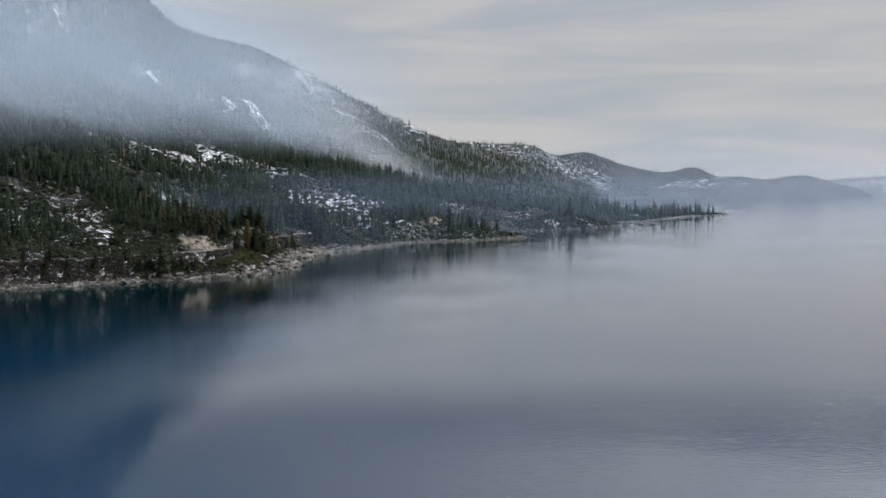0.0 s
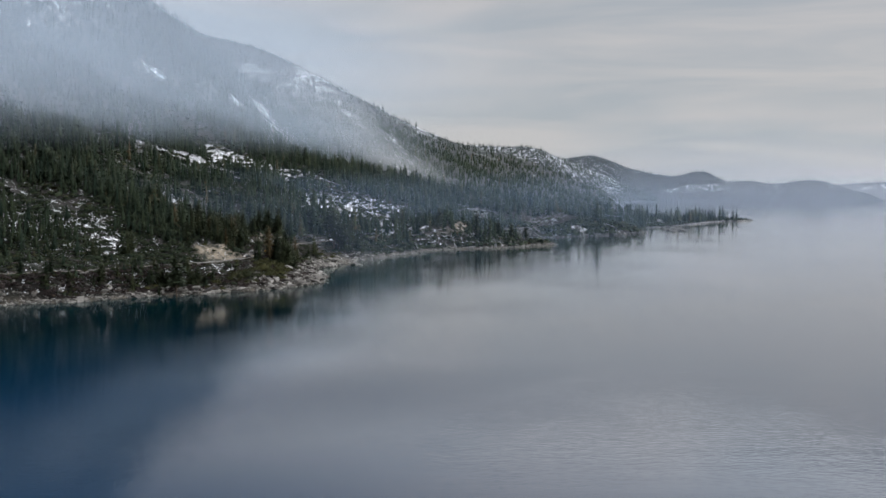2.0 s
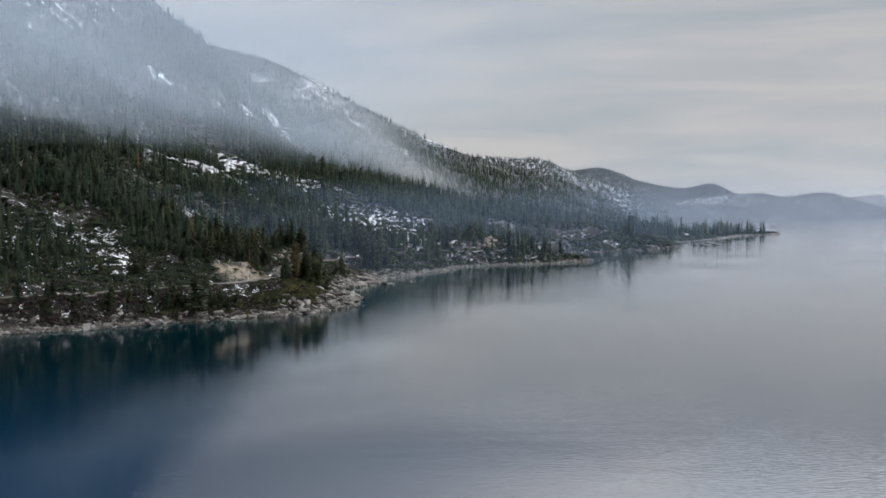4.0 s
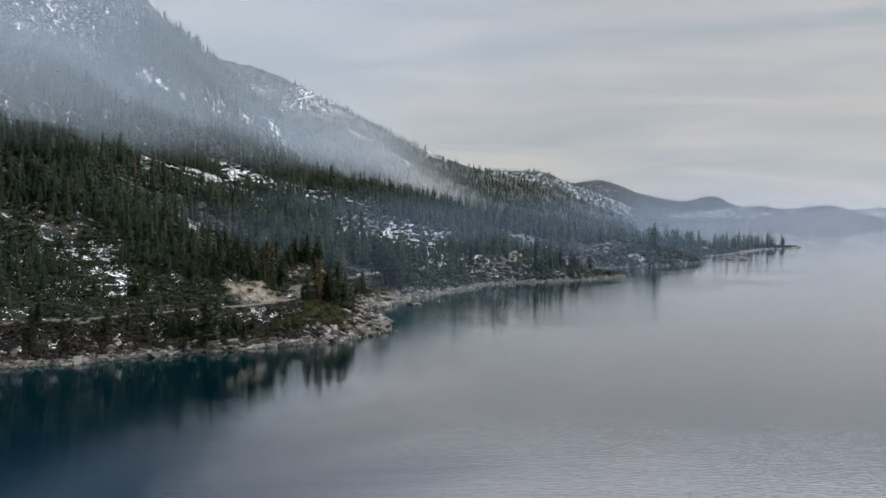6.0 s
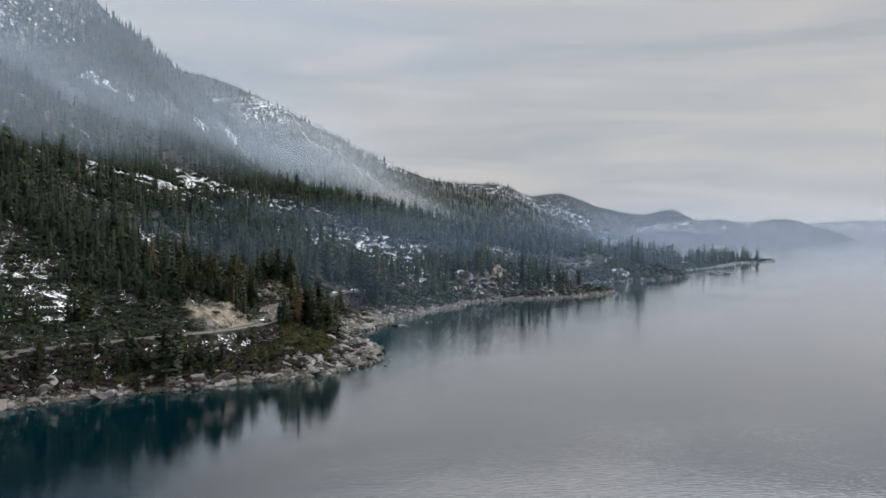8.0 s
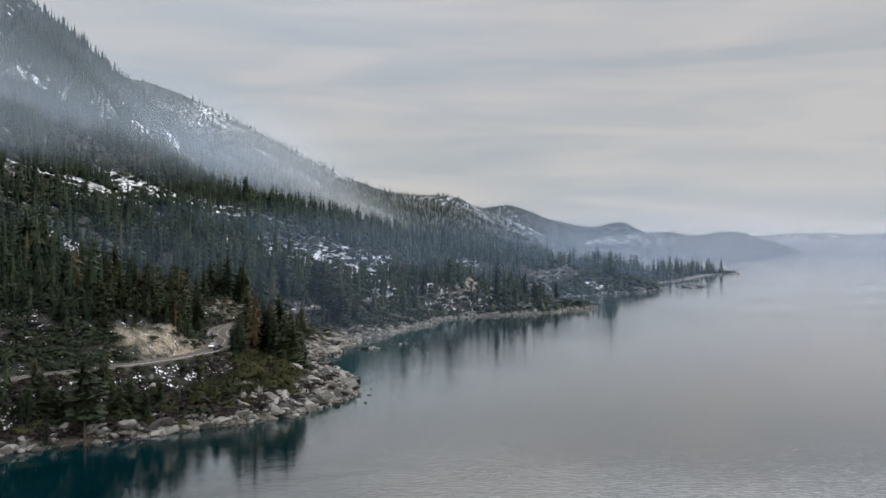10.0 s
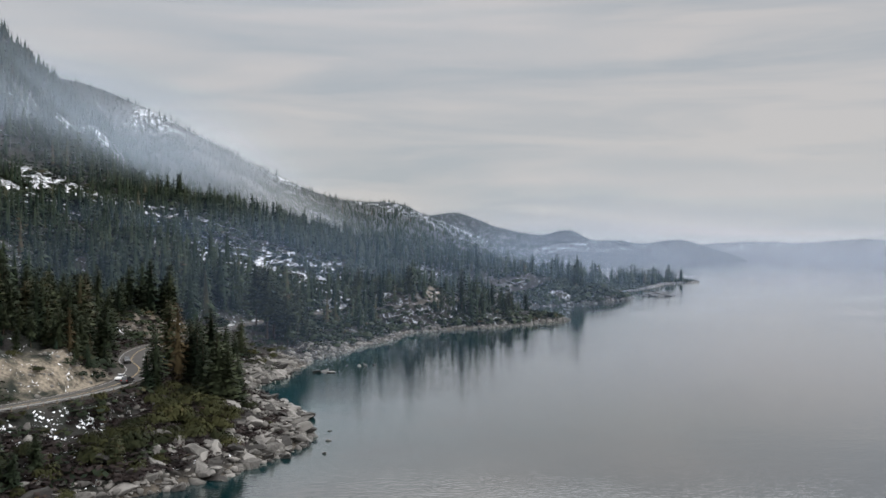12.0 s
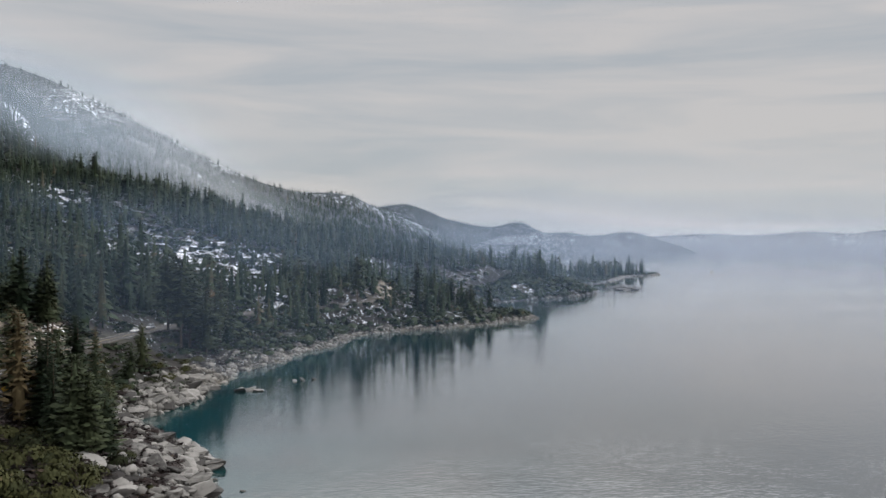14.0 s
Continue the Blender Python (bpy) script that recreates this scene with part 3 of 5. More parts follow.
# stretches without tall trees: x, y, radius
CLEAR = [(92, 1046, 34), (238, 1305, 42), (205, 1285, 26), (252, 1340, 30), (536, 1785, 8), (-172, 612, 22), (-150, 622, 16), (-176, 650, 11), (-184, 640, 7)]
BANK = (-175, 651, 10)


def scatter(n, y0, y1, d0, d1, keep=1.0, seed=0):
    """Places in the woods: within a stretch of the shore and a band of distance from the water, clear of the road and of the clearings."""
    r = np.random.default_rng(seed)
    y = r.uniform(y0, y1, n)
    x = shore_x(y) - r.uniform(d0, d1 * 1.25, n)
    d = inland(x, y)
    gap, _ = to_line(x, y, ROAD_LINE)
    clump = fbm(x, y, 45, 3, 51)
    open_ = np.zeros(n)
    for cx, cy, rad in CLEAR:
        open_ += 2.0 * ((x - cx) ** 2 + (y - cy) ** 2 < rad * rad)
    open_ += 0.3 * (y > 1500)
    for cx, cy, rad, a in SNOW:
        open_ += 1.3 * a * np.exp(-((x - cx) ** 2 + (y - cy) ** 2) / (rad * rad))
    for cx, cy, rad, a in THIN:
        open_ += a * np.exp(-((x - cx) ** 2 + (y - cy) ** 2) / (rad * rad))
    ok = (d > d0) & (d < d1) & (gap > 8.5) & (x > -0.53 * y - 15) & (1.5 * clump + 0.5 - open_ + r.uniform(-0.3, 0.3, n) > 0.22 - 0.14 * (y > 950)) & (r.random(n) < keep)
    x, y, d = x[ok], y[ok], d[ok]
    tall = np.interp(y, [500, 750, 1000, 1550], [25, 21, 16, 22]) + 11 * fbm(x, y, 70, 3, 61)
    tall = tall * (1 - 0.45 * np.exp(-((x + 250) / 75) ** 2 - ((y - 655) / 55) ** 2))
    h = np.clip(tall * (0.3 + 1.05 * r.beta(1.3, 2.2, len(x))), 5, 31)
    return np.stack([x, y, height(x, y, d) - 0.3, h], 1)


slope_trees = scatter(7200, 500, 890, 36, 420, seed=1)
# the trees nearest the road are things of their own, further down
NEAR = (slope_trees[:, 1] > 560) & (slope_trees[:, 1] < 800) & (to_line(slope_trees[:, 0], slope_trees[:, 1], ROAD_LINE)[0] < 42)
shore_trees = scatter(620, 480, 612, 9, 36, seed=8)
shore_trees[:, 3] *= 0.45
forest("pine_forest", np.concatenate([slope_trees[~NEAR], shore_trees]), MID, M_NEEDLE_FAR, "dense dark-green pine forest on the slope", 5)
low_trees = scatter(3200, 500, 720, 14, 220, seed=14)
low_trees = low_trees[(low_trees[:, 1] < 606) | (inland(low_trees[:, 0], low_trees[:, 1]) > 56)]
low_trees[:, 3] *= 0.5
forest("pine_forest", low_trees, MID, M_NEEDLE_FAR, "young dark-green pines and firs among the brush", 15)
forest("pine_forest", scatter(10000, 890, 1300, 13, 620, seed=2), FAR, M_NEEDLE_FAR, "dense dark-green pine forest on the slope", 6)
forest("pine_forest", scatter(5200, 1300, 1800, 8, 640, seed=3), FAR, M_NEEDLE_FAR, "dense dark-green pine forest on the low point", 7)
forest("pine_forest", scatter(4500, 600, 1700, 420, 1300, seed=4), TINY, M_NEEDLE_FAR, "distant dark pines high on the slope", 8)


def on_ridge(XYZ, n, seed, tall, start=0.0):
    r = np.random.default_rng(seed)
    X, Y, Z = XYZ
    a, b = r.uniform(start * X.shape[0], X.shape[0] - 1.01, n), X.shape[1] * (0.09 + 0.91 * r.uniform(0, 1, n))
    b = np.clip(b, 0, X.shape[1] - 1.01)
    i, j = a.astype(int), b.astype(int)
    u, v = a - i, b - j
    def at(G):
        return (G[i, j] * (1 - u) + G[i + 1, j] * u) * (1 - v) + (G[i, j + 1] * (1 - u) + G[i + 1, j + 1] * u) * v
    x, y, z = at(X), at(Y), at(Z)
    ok = fbm(x, y, 160, 3, seed) + 0.3 - 3.5 * high_snow(x, y) + r.uniform(-0.25, 0.25, n) > 0.0
    return np.stack([x, y, z - 0.5, tall * r.uniform(0.6, 1.2, n)], 1)[ok & (z > 1)]


forest("mountain_forest", on_ridge(MOUNTAIN, 9000, 71, 19, 0.25), TINY, M_NEEDLE_FAR, "sparse dark pines across the snowy mountainside", 9)
forest("mountain_forest", on_ridge(SPUR, 6500, 74, 18, 0.15), TINY, M_NEEDLE_FAR, "dark pines on the steep spur", 12)
forest("mountain_forest", on_ridge(HILLS[0], 5800, 72, 17), MINI, M_NEEDLE_FAR, "scattered pines over the snowy hill", 10)
forest("mountain_forest", on_ridge(HILLS[1], 3500, 73, 13), MINI, M_NEEDLE_FAR, "far pine woods on the hills", 11)
forest("mountain_forest", on_ridge(HILLS[2], 1800, 75, 12), MINI, M_NEEDLE_FAR, "far pines on the low headland", 13)


# ---- things of their own ----
def part(name, bm, material, parent, label=""):
    """Links a bmesh as one mesh object under a thing or a part."""
    me = bpy.data.meshes.new(name)
    bm.to_mesh(me)
    bm.free()
    return part_mesh(name, me, material, parent, label)


def part_mesh(name, me, material, parent, label=""):
    if material and not me.materials:
        me.materials.append(material)
    ob = new(name, me)
    ob.parent = parent
    return tagged(ob, label)


def tri_mesh(name, v, f):
    me = bpy.data.meshes.new(name)
    fill_mesh(me, v, f)
    return me


def ground_at(x, y):
    return float(height(np.array([x]), np.array([y]))[0])


# pines near the road: one of each build, then copies
PINES = [("tall dark-green pine with ragged drooping boughs", 31, 26, 7, 0.12, 0.165, 0.5), ("full dark-green fir among the roadside trees", 32, 25, 8, 0.03, 0.185, 0.65),
         ("slender pine with bare lower trunk on the slope", 33, 22, 7, 0.24, 0.15, 0.42), ("broad olive-green pine beside the road", 34, 24, 8, 0.08, 0.2, 0.55),
         ("tall open pine with a long bare trunk", 35, 20, 7, 0.3, 0.17, 0.38), ("narrow dark conifer in the hillside wood", 36, 28, 7, 0.04, 0.13, 0.55)]


def pine(label, seed, whorls, arms, base, width, columnar, needles):
    tree = tagged(new("pine_tree"), label, "tree", "pines above the shore")
    v, f = joined(conifer(seed, whorls + 6, arms + 1, 5, base, width * 1.1, columnar), boughs(seed + 50, whorls, 6, base + 0.02, width * 0.8, columnar + 0.1, 0.12))
    v, f = outward(v, f)
    me = tri_mesh("crown", v, f)
    soft_normals(me, crown_normals(v))
    part_mesh("crown", me, needles, tree)
    v, f = trunk_shape(7)
    part_mesh("trunk", tri_mesh("trunk", v, f), M_BARK, tree)
    return tree


M_DRY = make_foliage("dry_pine_needles", (0.035, 0.03, 0.017), (0.08, 0.06, 0.03))
models = [pine(*p, M_NEEDLE) for p in PINES]
dry_pine = pine("thin reddish-brown dying pine by the road", 37, 22, 6, 0.12, 0.14, 0.55, M_DRY)
used = set()


def plant(model, x, y, h, turn, wide=1.0):
    m = pose(x, y, ground_at(x, y) - 0.3, 0, 0, turn) @ Matrix.Diagonal((h * wide, h * wide, h, 1))
    if model.name not in used:
        used.add(model.name)
        model.matrix_basis = m
        return model
    return set_pose(copy_thing(model, Matrix.Identity(4)), m)


def set_pose(ob, m):
    ob.matrix_basis = m
    return ob


r_tree = np.random.default_rng(91)
# trees that stand out along the shore: x, y, height, build (6: the dry one)
MARKED = [(-147, 656, 10, 1), (-134, 667, 18, 5), (-130, 661, 19, 1), (-127, 661, 16, 0), (-125, 666, 13, 3), (-138, 677, 20, 0), (-133, 690, 23, 3), (-141, 673, 23, 6),
          (-136, 673, 22, 5), (-131, 677, 17, 1), (-125, 672, 14, 3), (-145, 688, 21, 0), (-129, 684, 20, 5), (-139, 697, 17, 6), (-136, 682, 19, 3),
          (-118, 838, 33, 4), (-115, 843, 31, 2), (-109, 837, 25, 0), (-123, 846, 28, 4), (-112, 850, 27, 0), (-106, 845, 22, 5), (-104, 855, 28, 2), (-101, 862, 20, 1),
          (-177, 584, 25, 4), (-176, 592, 9, 1), (-186, 582, 9, 5), (-134, 745, 15, 0), (-138, 760, 18, 6), (-130, 772, 13, 1), (-142, 736, 12, 3), (-128, 790, 16, 0),
          (-66, 955, 26, 0), (-52, 968, 22, 1), (-31, 990, 26, 4), (7, 1012, 27, 0), (20, 1010, 16, 1), (-10, 994, 14, 5), (44, 1030, 18, 3), (60, 1045, 16, 0), (30, 1022, 20, 2)]
for x, y, h, k in MARKED:
    plant(dry_pine if k == 6 else models[k], x, y, h, r_tree.uniform(0, 360), r_tree.uniform(1.1, 1.35))
for x, y, z, h in slope_trees[NEAR][:255]:
    plant(models[r_tree.integers(6)] if r_tree.random() > 0.02 else dry_pine, x, y, h, r_tree.uniform(0, 360), r_tree.uniform(0.95, 1.35))

# young trees between the road and the rocks
n_low = 0
while n_low < 46:
    y = r_tree.uniform(528, 612)
    x = float(shore_x(y)) - r_tree.uniform(9, 44)
    if float(to_line(np.array([x]), np.array([y]), ROAD_LINE)[0][0]) < 6.5 or float(inland(np.array([x]), np.array([y]))[0]) < 6:
        continue
    plant(models[[1, 3, 5, 0][n_low % 4]], x, y, r_tree.uniform(5, 11.5), r_tree.uniform(0, 360), r_tree.uniform(1.2, 1.7))
    n_low += 1

# ---- shrubs ----
M_SHRUB = make_foliage("manzanita_leaves", (0.014, 0.018, 0.008), (0.046, 0.046, 0.017))
M_BRUSH = make_foliage("bare_brush", (0.016, 0.0125, 0.0125), (0.04, 0.031, 0.029), "tone")
M_SHRUB_FAR = make_foliage("hillside_brush", (0.011, 0.018, 0.012), (0.036, 0.045, 0.024), "tone")


def bush(seed, leaves, size):
    """A mound of leaf sprays, about one unit in radius."""
    r = np.random.default_rng(seed)
    lobes = [(r.uniform(-0.55, 0.55), r.uniform(-0.55, 0.55), r.uniform(0.1, 0.4), r.uniform(0.35, 0.6)) for _ in range(6)]
    V, F = [], []
    for k in range(leaves):
        cx, cy, cz, rad = lobes[r.integers(6)]
        n = r.normal(0, 1, 3)
        n[2] = abs(n[2]) * 0.9
        n /= np.linalg.norm(n)
        c = np.array([cx, cy, cz]) + n * rad * r.uniform(0.75, 1.08)
        c[2] = max(c[2], 0.02)
        a = np.cross(n, r.normal(0, 1, 3))
        a /= np.linalg.norm(a) + 1e-9
        b = np.cross(n, a) + n * r.uniform(-0.5, 0.5)
        s = size * r.uniform(0.6, 1.3)
        i = len(V)
        V += [c - a * s, c + b * s * 0.6, c + a * s, c - b * s * 0.6]
        F += [(i, i + 1, i + 2), (i, i + 2, i + 3)]
    return np.array(V), np.array(F)


bush_models = []
for k in range(4):
    tree = tagged(new("shrub"), ["rounded olive-green manzanita shrub among boulders", "dense dark-green shrub on the rocky headland", "low spreading green brush by the shore",
                                 "yellowish-green shrub below the road"][k], "shrub", "shrubs on the shore")
    v, f = outward(*bush(120 + k, 560, 0.08))
    me = tri_mesh("foliage", v, f)
    soft_normals(me, crown_normals(v))
    part_mesh("foliage", me, M_SHRUB, tree)
    bm = bmesh.new()
    for a in range(5):
        m = pose(0, 0, 0, 0, 25 + 8 * (a % 3), a * 72 + 10 * k) @ pose(0, 0, 0.3)
        bmesh.ops.create_cone(bm, cap_ends=True, segments=5, radius1=0.035, radius2=0.015, depth=0.62, matrix=m)
    part("stem", bm, M_BARK, tree)
    bush_models.append(tree)

r_bush = np.random.default_rng(17)
SHRUBS = [(-134, 632, 6, 1), (-129, 636, 5.5, 0), (-138, 627, 5.5, 1), (-126, 631, 4.5, 1), (-143, 634, 5, 0), (-138, 668, 5.5, 1), (-142, 663, 5, 0), (-136, 660, 5.5, 3), (-143, 656, 5, 1), (-131, 653, 6, 0), (-127, 648, 5.5, 3), (-137, 651, 6.5, 3), (-145, 649, 5, 0), (-140, 640, 7, 3), (-133, 639, 6.5, 0), (-146, 619, 7.5, 1), (-171, 601, 7.5, 1), (-152, 613, 6, 0),
          (-171, 608, 6, 0), (-176, 609, 5.5, 1), (-166, 612, 5, 1), (-148, 617, 6.2, 0), (-153, 619, 5.5, 1), (-145, 624, 5.8, 1), (-147, 632, 4.5, 0), (-150, 626, 5, 2), (-136, 641, 6, 3), (-132, 647, 5.5, 0), (-139, 641, 5.5, 1), (-129, 642, 5, 1), (-141, 647, 5, 0), (-155, 636, 3.5, 3),
          (-168, 598, 5, 0), (-174, 600, 5, 1), (-163, 600, 4, 1), (-152, 612, 5, 1), (-148, 616, 6, 0), (-144, 612, 4.5, 2), (-139, 618, 4, 1), (-152, 619, 4, 3), (-136, 644, 5, 0), (-130, 648, 5, 1), (-140, 641, 5, 3), (-126, 654, 4.5, 0), (-133, 652, 4, 2), (-145, 634, 3.5, 3),
          (-156, 640, 3, 3), (-122, 660, 3.5, 1), (-182, 606, 3, 0), (-139, 706, 4, 0), (-134, 712, 3.5, 1), (-136, 722, 3, 3), (-137, 733, 4, 0), (-134, 752, 4, 1), (-130, 762, 4, 0), (-124, 778, 4.5, 1), (-120, 790, 4, 0), (-124, 800, 3.5, 3), (-116, 806, 4, 1), (-116, 815, 3.5, 2), (-112, 822, 4, 0), (-160, 606, 5, 3), (-156, 601, 4, 0), (-170, 606, 4, 1), (-146, 622, 5, 1), (-141, 624, 4.5, 0), (-136, 630, 4.5, 3), (-132, 636, 5, 1), (-128, 642, 4.5, 0), (-134, 657, 4, 2), (-122, 668, 4, 0), (-127, 676, 4, 3)]
for x, y, s, kind_ in SHRUBS:
    m = pose(x, y, ground_at(x, y) - 0.25, 0, 0, r_bush.uniform(0, 360)) @ Matrix.Diagonal((s * 0.74, s * 0.74, s * 0.82, 1))
    if ("b", kind_) not in used:
        used.add(("b", kind_))
        bush_models[kind_].matrix_basis = m
    else:
        set_pose(copy_thing(bush_models[kind_], Matrix.Identity(4)), m)
for k in range(60):
    y = r_bush.uniform(530, 608)
    x = float(shore_x(y)) - r_bush.uniform(7, 42)
    if float(to_line(np.array([x]), np.array([y]), ROAD_LINE)[0][0]) < 7.5 or float(inland(np.array([x]), np.array([y]))[0]) < 5:
        continue
    s = r_bush.uniform(1.8, 3.4)
    set_pose(copy_thing(bush_models[[0, 1, 1, 2][k % 4]], Matrix.Identity(4)), pose(x, y, ground_at(x, y) - 0.2, 0, 0, r_bush.uniform(0, 360)) @ Matrix.Diagonal((s, s, s * 0.9, 1)))
# a ragged hedge of brush along the lake side of the road
for y in np.arange(448, 632, 2.6):
    k = int(np.argmin(np.abs(ROAD_LINE[:, 1] - y)))
    run = ROAD_LINE[k + 1, :2] - ROAD_LINE[k - 1, :2]
    run = run / np.hypot(*run)
    gap = r_bush.uniform(6.6, 8.6)
    x, y, s = ROAD_LINE[k, 0] + run[1] * gap, ROAD_LINE[k, 1] - run[0] * gap + r_bush.uniform(-1.5, 1.5), r_bush.uniform(1.2, 2.3)
    set_pose(copy_thing(bush_models[r_bush.integers(3)], Matrix.Identity(4)), pose(x, y, ground_at(x, y) - 0.2, 0, 0, r_bush.uniform(0, 360)) @ Matrix.Diagonal((s, s, s * 0.95, 1)))
n_more = 0
while n_more < 64:
    y = r_bush.uniform(560, 860)
    x = float(shore_x(y)) - r_bush.uniform(8, 75)
    if float(to_line(np.array([x]), np.array([y]), ROAD_LINE)[0][0]) < 6.8:
        continue
    s = r_bush.uniform(1.0, 2.8)
    set_pose(copy_thing(bush_models[r_bush.integers(4)], Matrix.Identity(4)), pose(x, y, ground_at(x, y) - 0.2, 0, 0, r_bush.uniform(0, 360)) @ Matrix.Diagonal((s, s, s * 0.75, 1)))
    n_more += 1


def brush(n, y0, y1, d0, d1, lo, hi, seed):
    r = np.random.default_rng(seed)
    y = r.uniform(y0, y1, n)
    x = shore_x(y) - r.uniform(d0, d1, n)
    gap, _ = to_line(x, y, ROAD_LINE)
    d = inland(x, y)
    ok = (gap > 6.5) & (np.hypot(x - BANK[0], y - BANK[1]) > BANK[2]) & ((np.hypot(x + 161, y - 617) > 15) | (r.random(n) < 0.4)) & (d > d0 * 0.6) & (fbm(x, y, 30, 3, 81) > -0.3) & ((snow_at(x, y, d) < 0.42) | (r.random(n) < 0.7))
    x, y, d = x[ok], y[ok], d[ok]
    return np.stack([x, y, height(x, y, d) - 0.2, r.uniform(lo, hi, len(x))], 1)


BUSHES = [bush(140 + k, 15, 0.42) for k in range(5)]
FINE_BUSHES = [bush(160 + k, 36, 0.22) for k in range(5)]
FAR_BUSHES = [bush(150 + k, 9, 0.55) for k in range(5)]
forest("hillside_brush", brush(1500, 490, 900, 38, 160, 0.9, 2.6, 1), FINE_BUSHES, M_SHRUB_FAR, "olive-green mountain brush across the slope", 21)
forest("hillside_brush", brush(3200, 900, 1800, 5, 330, 1.2, 3.4, 2), FAR_BUSHES, M_SHRUB_FAR, "olive-green mountain brush along the shore", 22)
forest("hillside_brush", brush(3800, 860, 1790, 4, 45, 1.0, 2.8, 5), FAR_BUSHES, M_SHRUB_FAR, "dark green brush down to the shore rocks", 24)
forest("hillside_brush", brush(1500, 500, 650, 62, 190, 1.1, 2.6, 7), FINE_BUSHES, M_SHRUB_FAR, "dark green brush under the roadside pines", 26)
forest("hillside_brush", brush(1500, 650, 800, 62, 200, 1.1, 2.6, 16), FINE_BUSHES, M_SHRUB_FAR, "dark green brush under the slope pines", 34)
forest("hillside_brush", brush(1300, 590, 730, 50, 160, 1.0, 2.6, 18), FINE_BUSHES, M_SHRUB_FAR, "dark green brush and young firs above the bend", 35)
forest("hillside_brush", brush(800, 490, 625, 9, 60, 1.0, 2.6, 9), FINE_BUSHES, M_SHRUB_FAR, "dark green brush below the road", 27)
forest("hillside_brush", brush(2200, 500, 860, 180, 340, 1.4, 3.4, 10), FAR_BUSHES, M_SHRUB_FAR, "dark brush high on the wooded slope", 28)
forest("hillside_brush", brush(2000, 1180, 1420, 3, 70, 1.3, 3.2, 11), FAR_BUSHES, M_SHRUB_FAR, "dark brush on the low rocky hump", 29)
forest("hillside_brush", brush(800, 740, 930, 6, 60, 1.0, 2.4, 12), FINE_BUSHES, M_SHRUB_FAR, "olive-green brush between the road and the rocks", 30)
forest("hillside_brush", brush(2600, 870, 1160, 40, 270, 1.2, 3.0, 13), FAR_BUSHES, M_SHRUB_FAR, "dark brush among the snow patches", 31)
forest("hillside_brush", brush(1600, 820, 1300, 260, 480, 1.5, 3.6, 14), FAR_BUSHES, M_SHRUB_FAR, "dark brush high on the ridge", 32)
forest("bare_brush", brush(1500, 525, 618, 6, 44, 1.0, 2.3, 15), FINE_BUSHES, M_BRUSH, "dark leafless brush below the road", 33)
forest("bare_brush", brush(1900, 600, 760, 7, 46, 0.7, 1.6, 6), FINE_BUSHES, M_BRUSH, "leafless purple-brown brush on the headland", 25)
forest("bare_brush", brush(1300, 490, 860, 6, 62, 0.6, 1.6, 3), FINE_BUSHES, M_BRUSH, "leafless grey-brown brush between road and boulders", 23)

# ---- boulders ----
M_ROCK = two_tone("granite", (0.036, 0.034, 0.032), (0.185, 0.176, 0.164), 0.7, 0.88, 0.7, 0.12, 0.55)


def make_rock_far():
    m, n, l, p = blank("shore_granite")
    v = position(n)
    isl = n.new("ShaderNodeNewGeometry").outputs["Random Per Island"]
    f = math_node(n, l, "ADD", math_node(n, l, "MULTIPLY", isl, 0.6), math_node(n, l, "MULTIPLY", noise_node(n, l, v, 1.2, 5), 0.45))
    l.new(ramp(n, l, f, [(0.15, (0.035, 0.033, 0.031)), (0.9, (0.2, 0.19, 0.175))]), p.inputs["Base Color"])
    p.inputs["Roughness"].default_value = 0.88
    p.inputs["Specular IOR Level"].default_value = 0.15
    bump(n, l, p, noise_node(n, l, v, 3.0, 5), 0.4, 0.1)
    return m


M_ROCK_FAR = make_rock_far()


def rock(seed, level):
    """A weathered boulder, about one unit in radius: a ball cut by flat joint planes, then worn."""
    r = np.random.default_rng(seed)
    bm = bmesh.new()
    bmesh.ops.create_icosphere(bm, subdivisions=level, radius=1.0)
    cuts = [(Vector(r.normal(0, 1, 3)).normalized(), r.uniform(0.38, 0.78)) for _ in range(12)]
    for v in bm.verts:
        for n, h in cuts:
            over = v.co.dot(n) - h
            if over > 0:
                v.co -= n * over * 0.96
        v.co += v.co.normalized() * 0.07 * noise.noise(v.co * 1.9 + Vector((seed, 0, 0)))
    s = r.uniform(0.75, 1.25, 2)
    for v in bm.verts:
        v.co = Vector((v.co.x * s[0], v.co.y * s[1], v.co.z * 0.72))
    bm.verts.ensure_lookup_table()
    return bm


def rock_arrays(seed, level):
    bm = rock(seed, level)
    V = np.array([v.co[:] for v in bm.verts])
    F = np.array([[v.index for v in f.verts] for f in bm.faces])
    bm.free()
    return V, F


def rock_places(n, y0, y1, seed, lo, hi):
    r = np.random.default_rng(seed)
    y = r.uniform(y0, y1, n)
    wide = np.interp(y, [540, 600, 640, 700, 730, 790, 860, 950, 1060, 1300, 1800], [14, 17, 20, 20, 13, 14, 13, 12, 13, 10, 7])
    t = r.beta(1.1, 1.7, n)
    d = -1.5 + t * (wide + 1.5)
    x = shore_x(y) - d * np.interp(y, [540, 640, 700, 800], [1.3, 1.2, 1.0, 1.1])
    s = (lo + (hi - lo) * r.beta(0.9, 3.0, n)) * np.interp(y, [560, 590, 640], [0.8, 0.88, 1.0])
    z = np.maximum(height(x, y), -0.4) + s * r.uniform(-0.1, 0.25, n)
    return np.stack([x, y, z, s], 1)


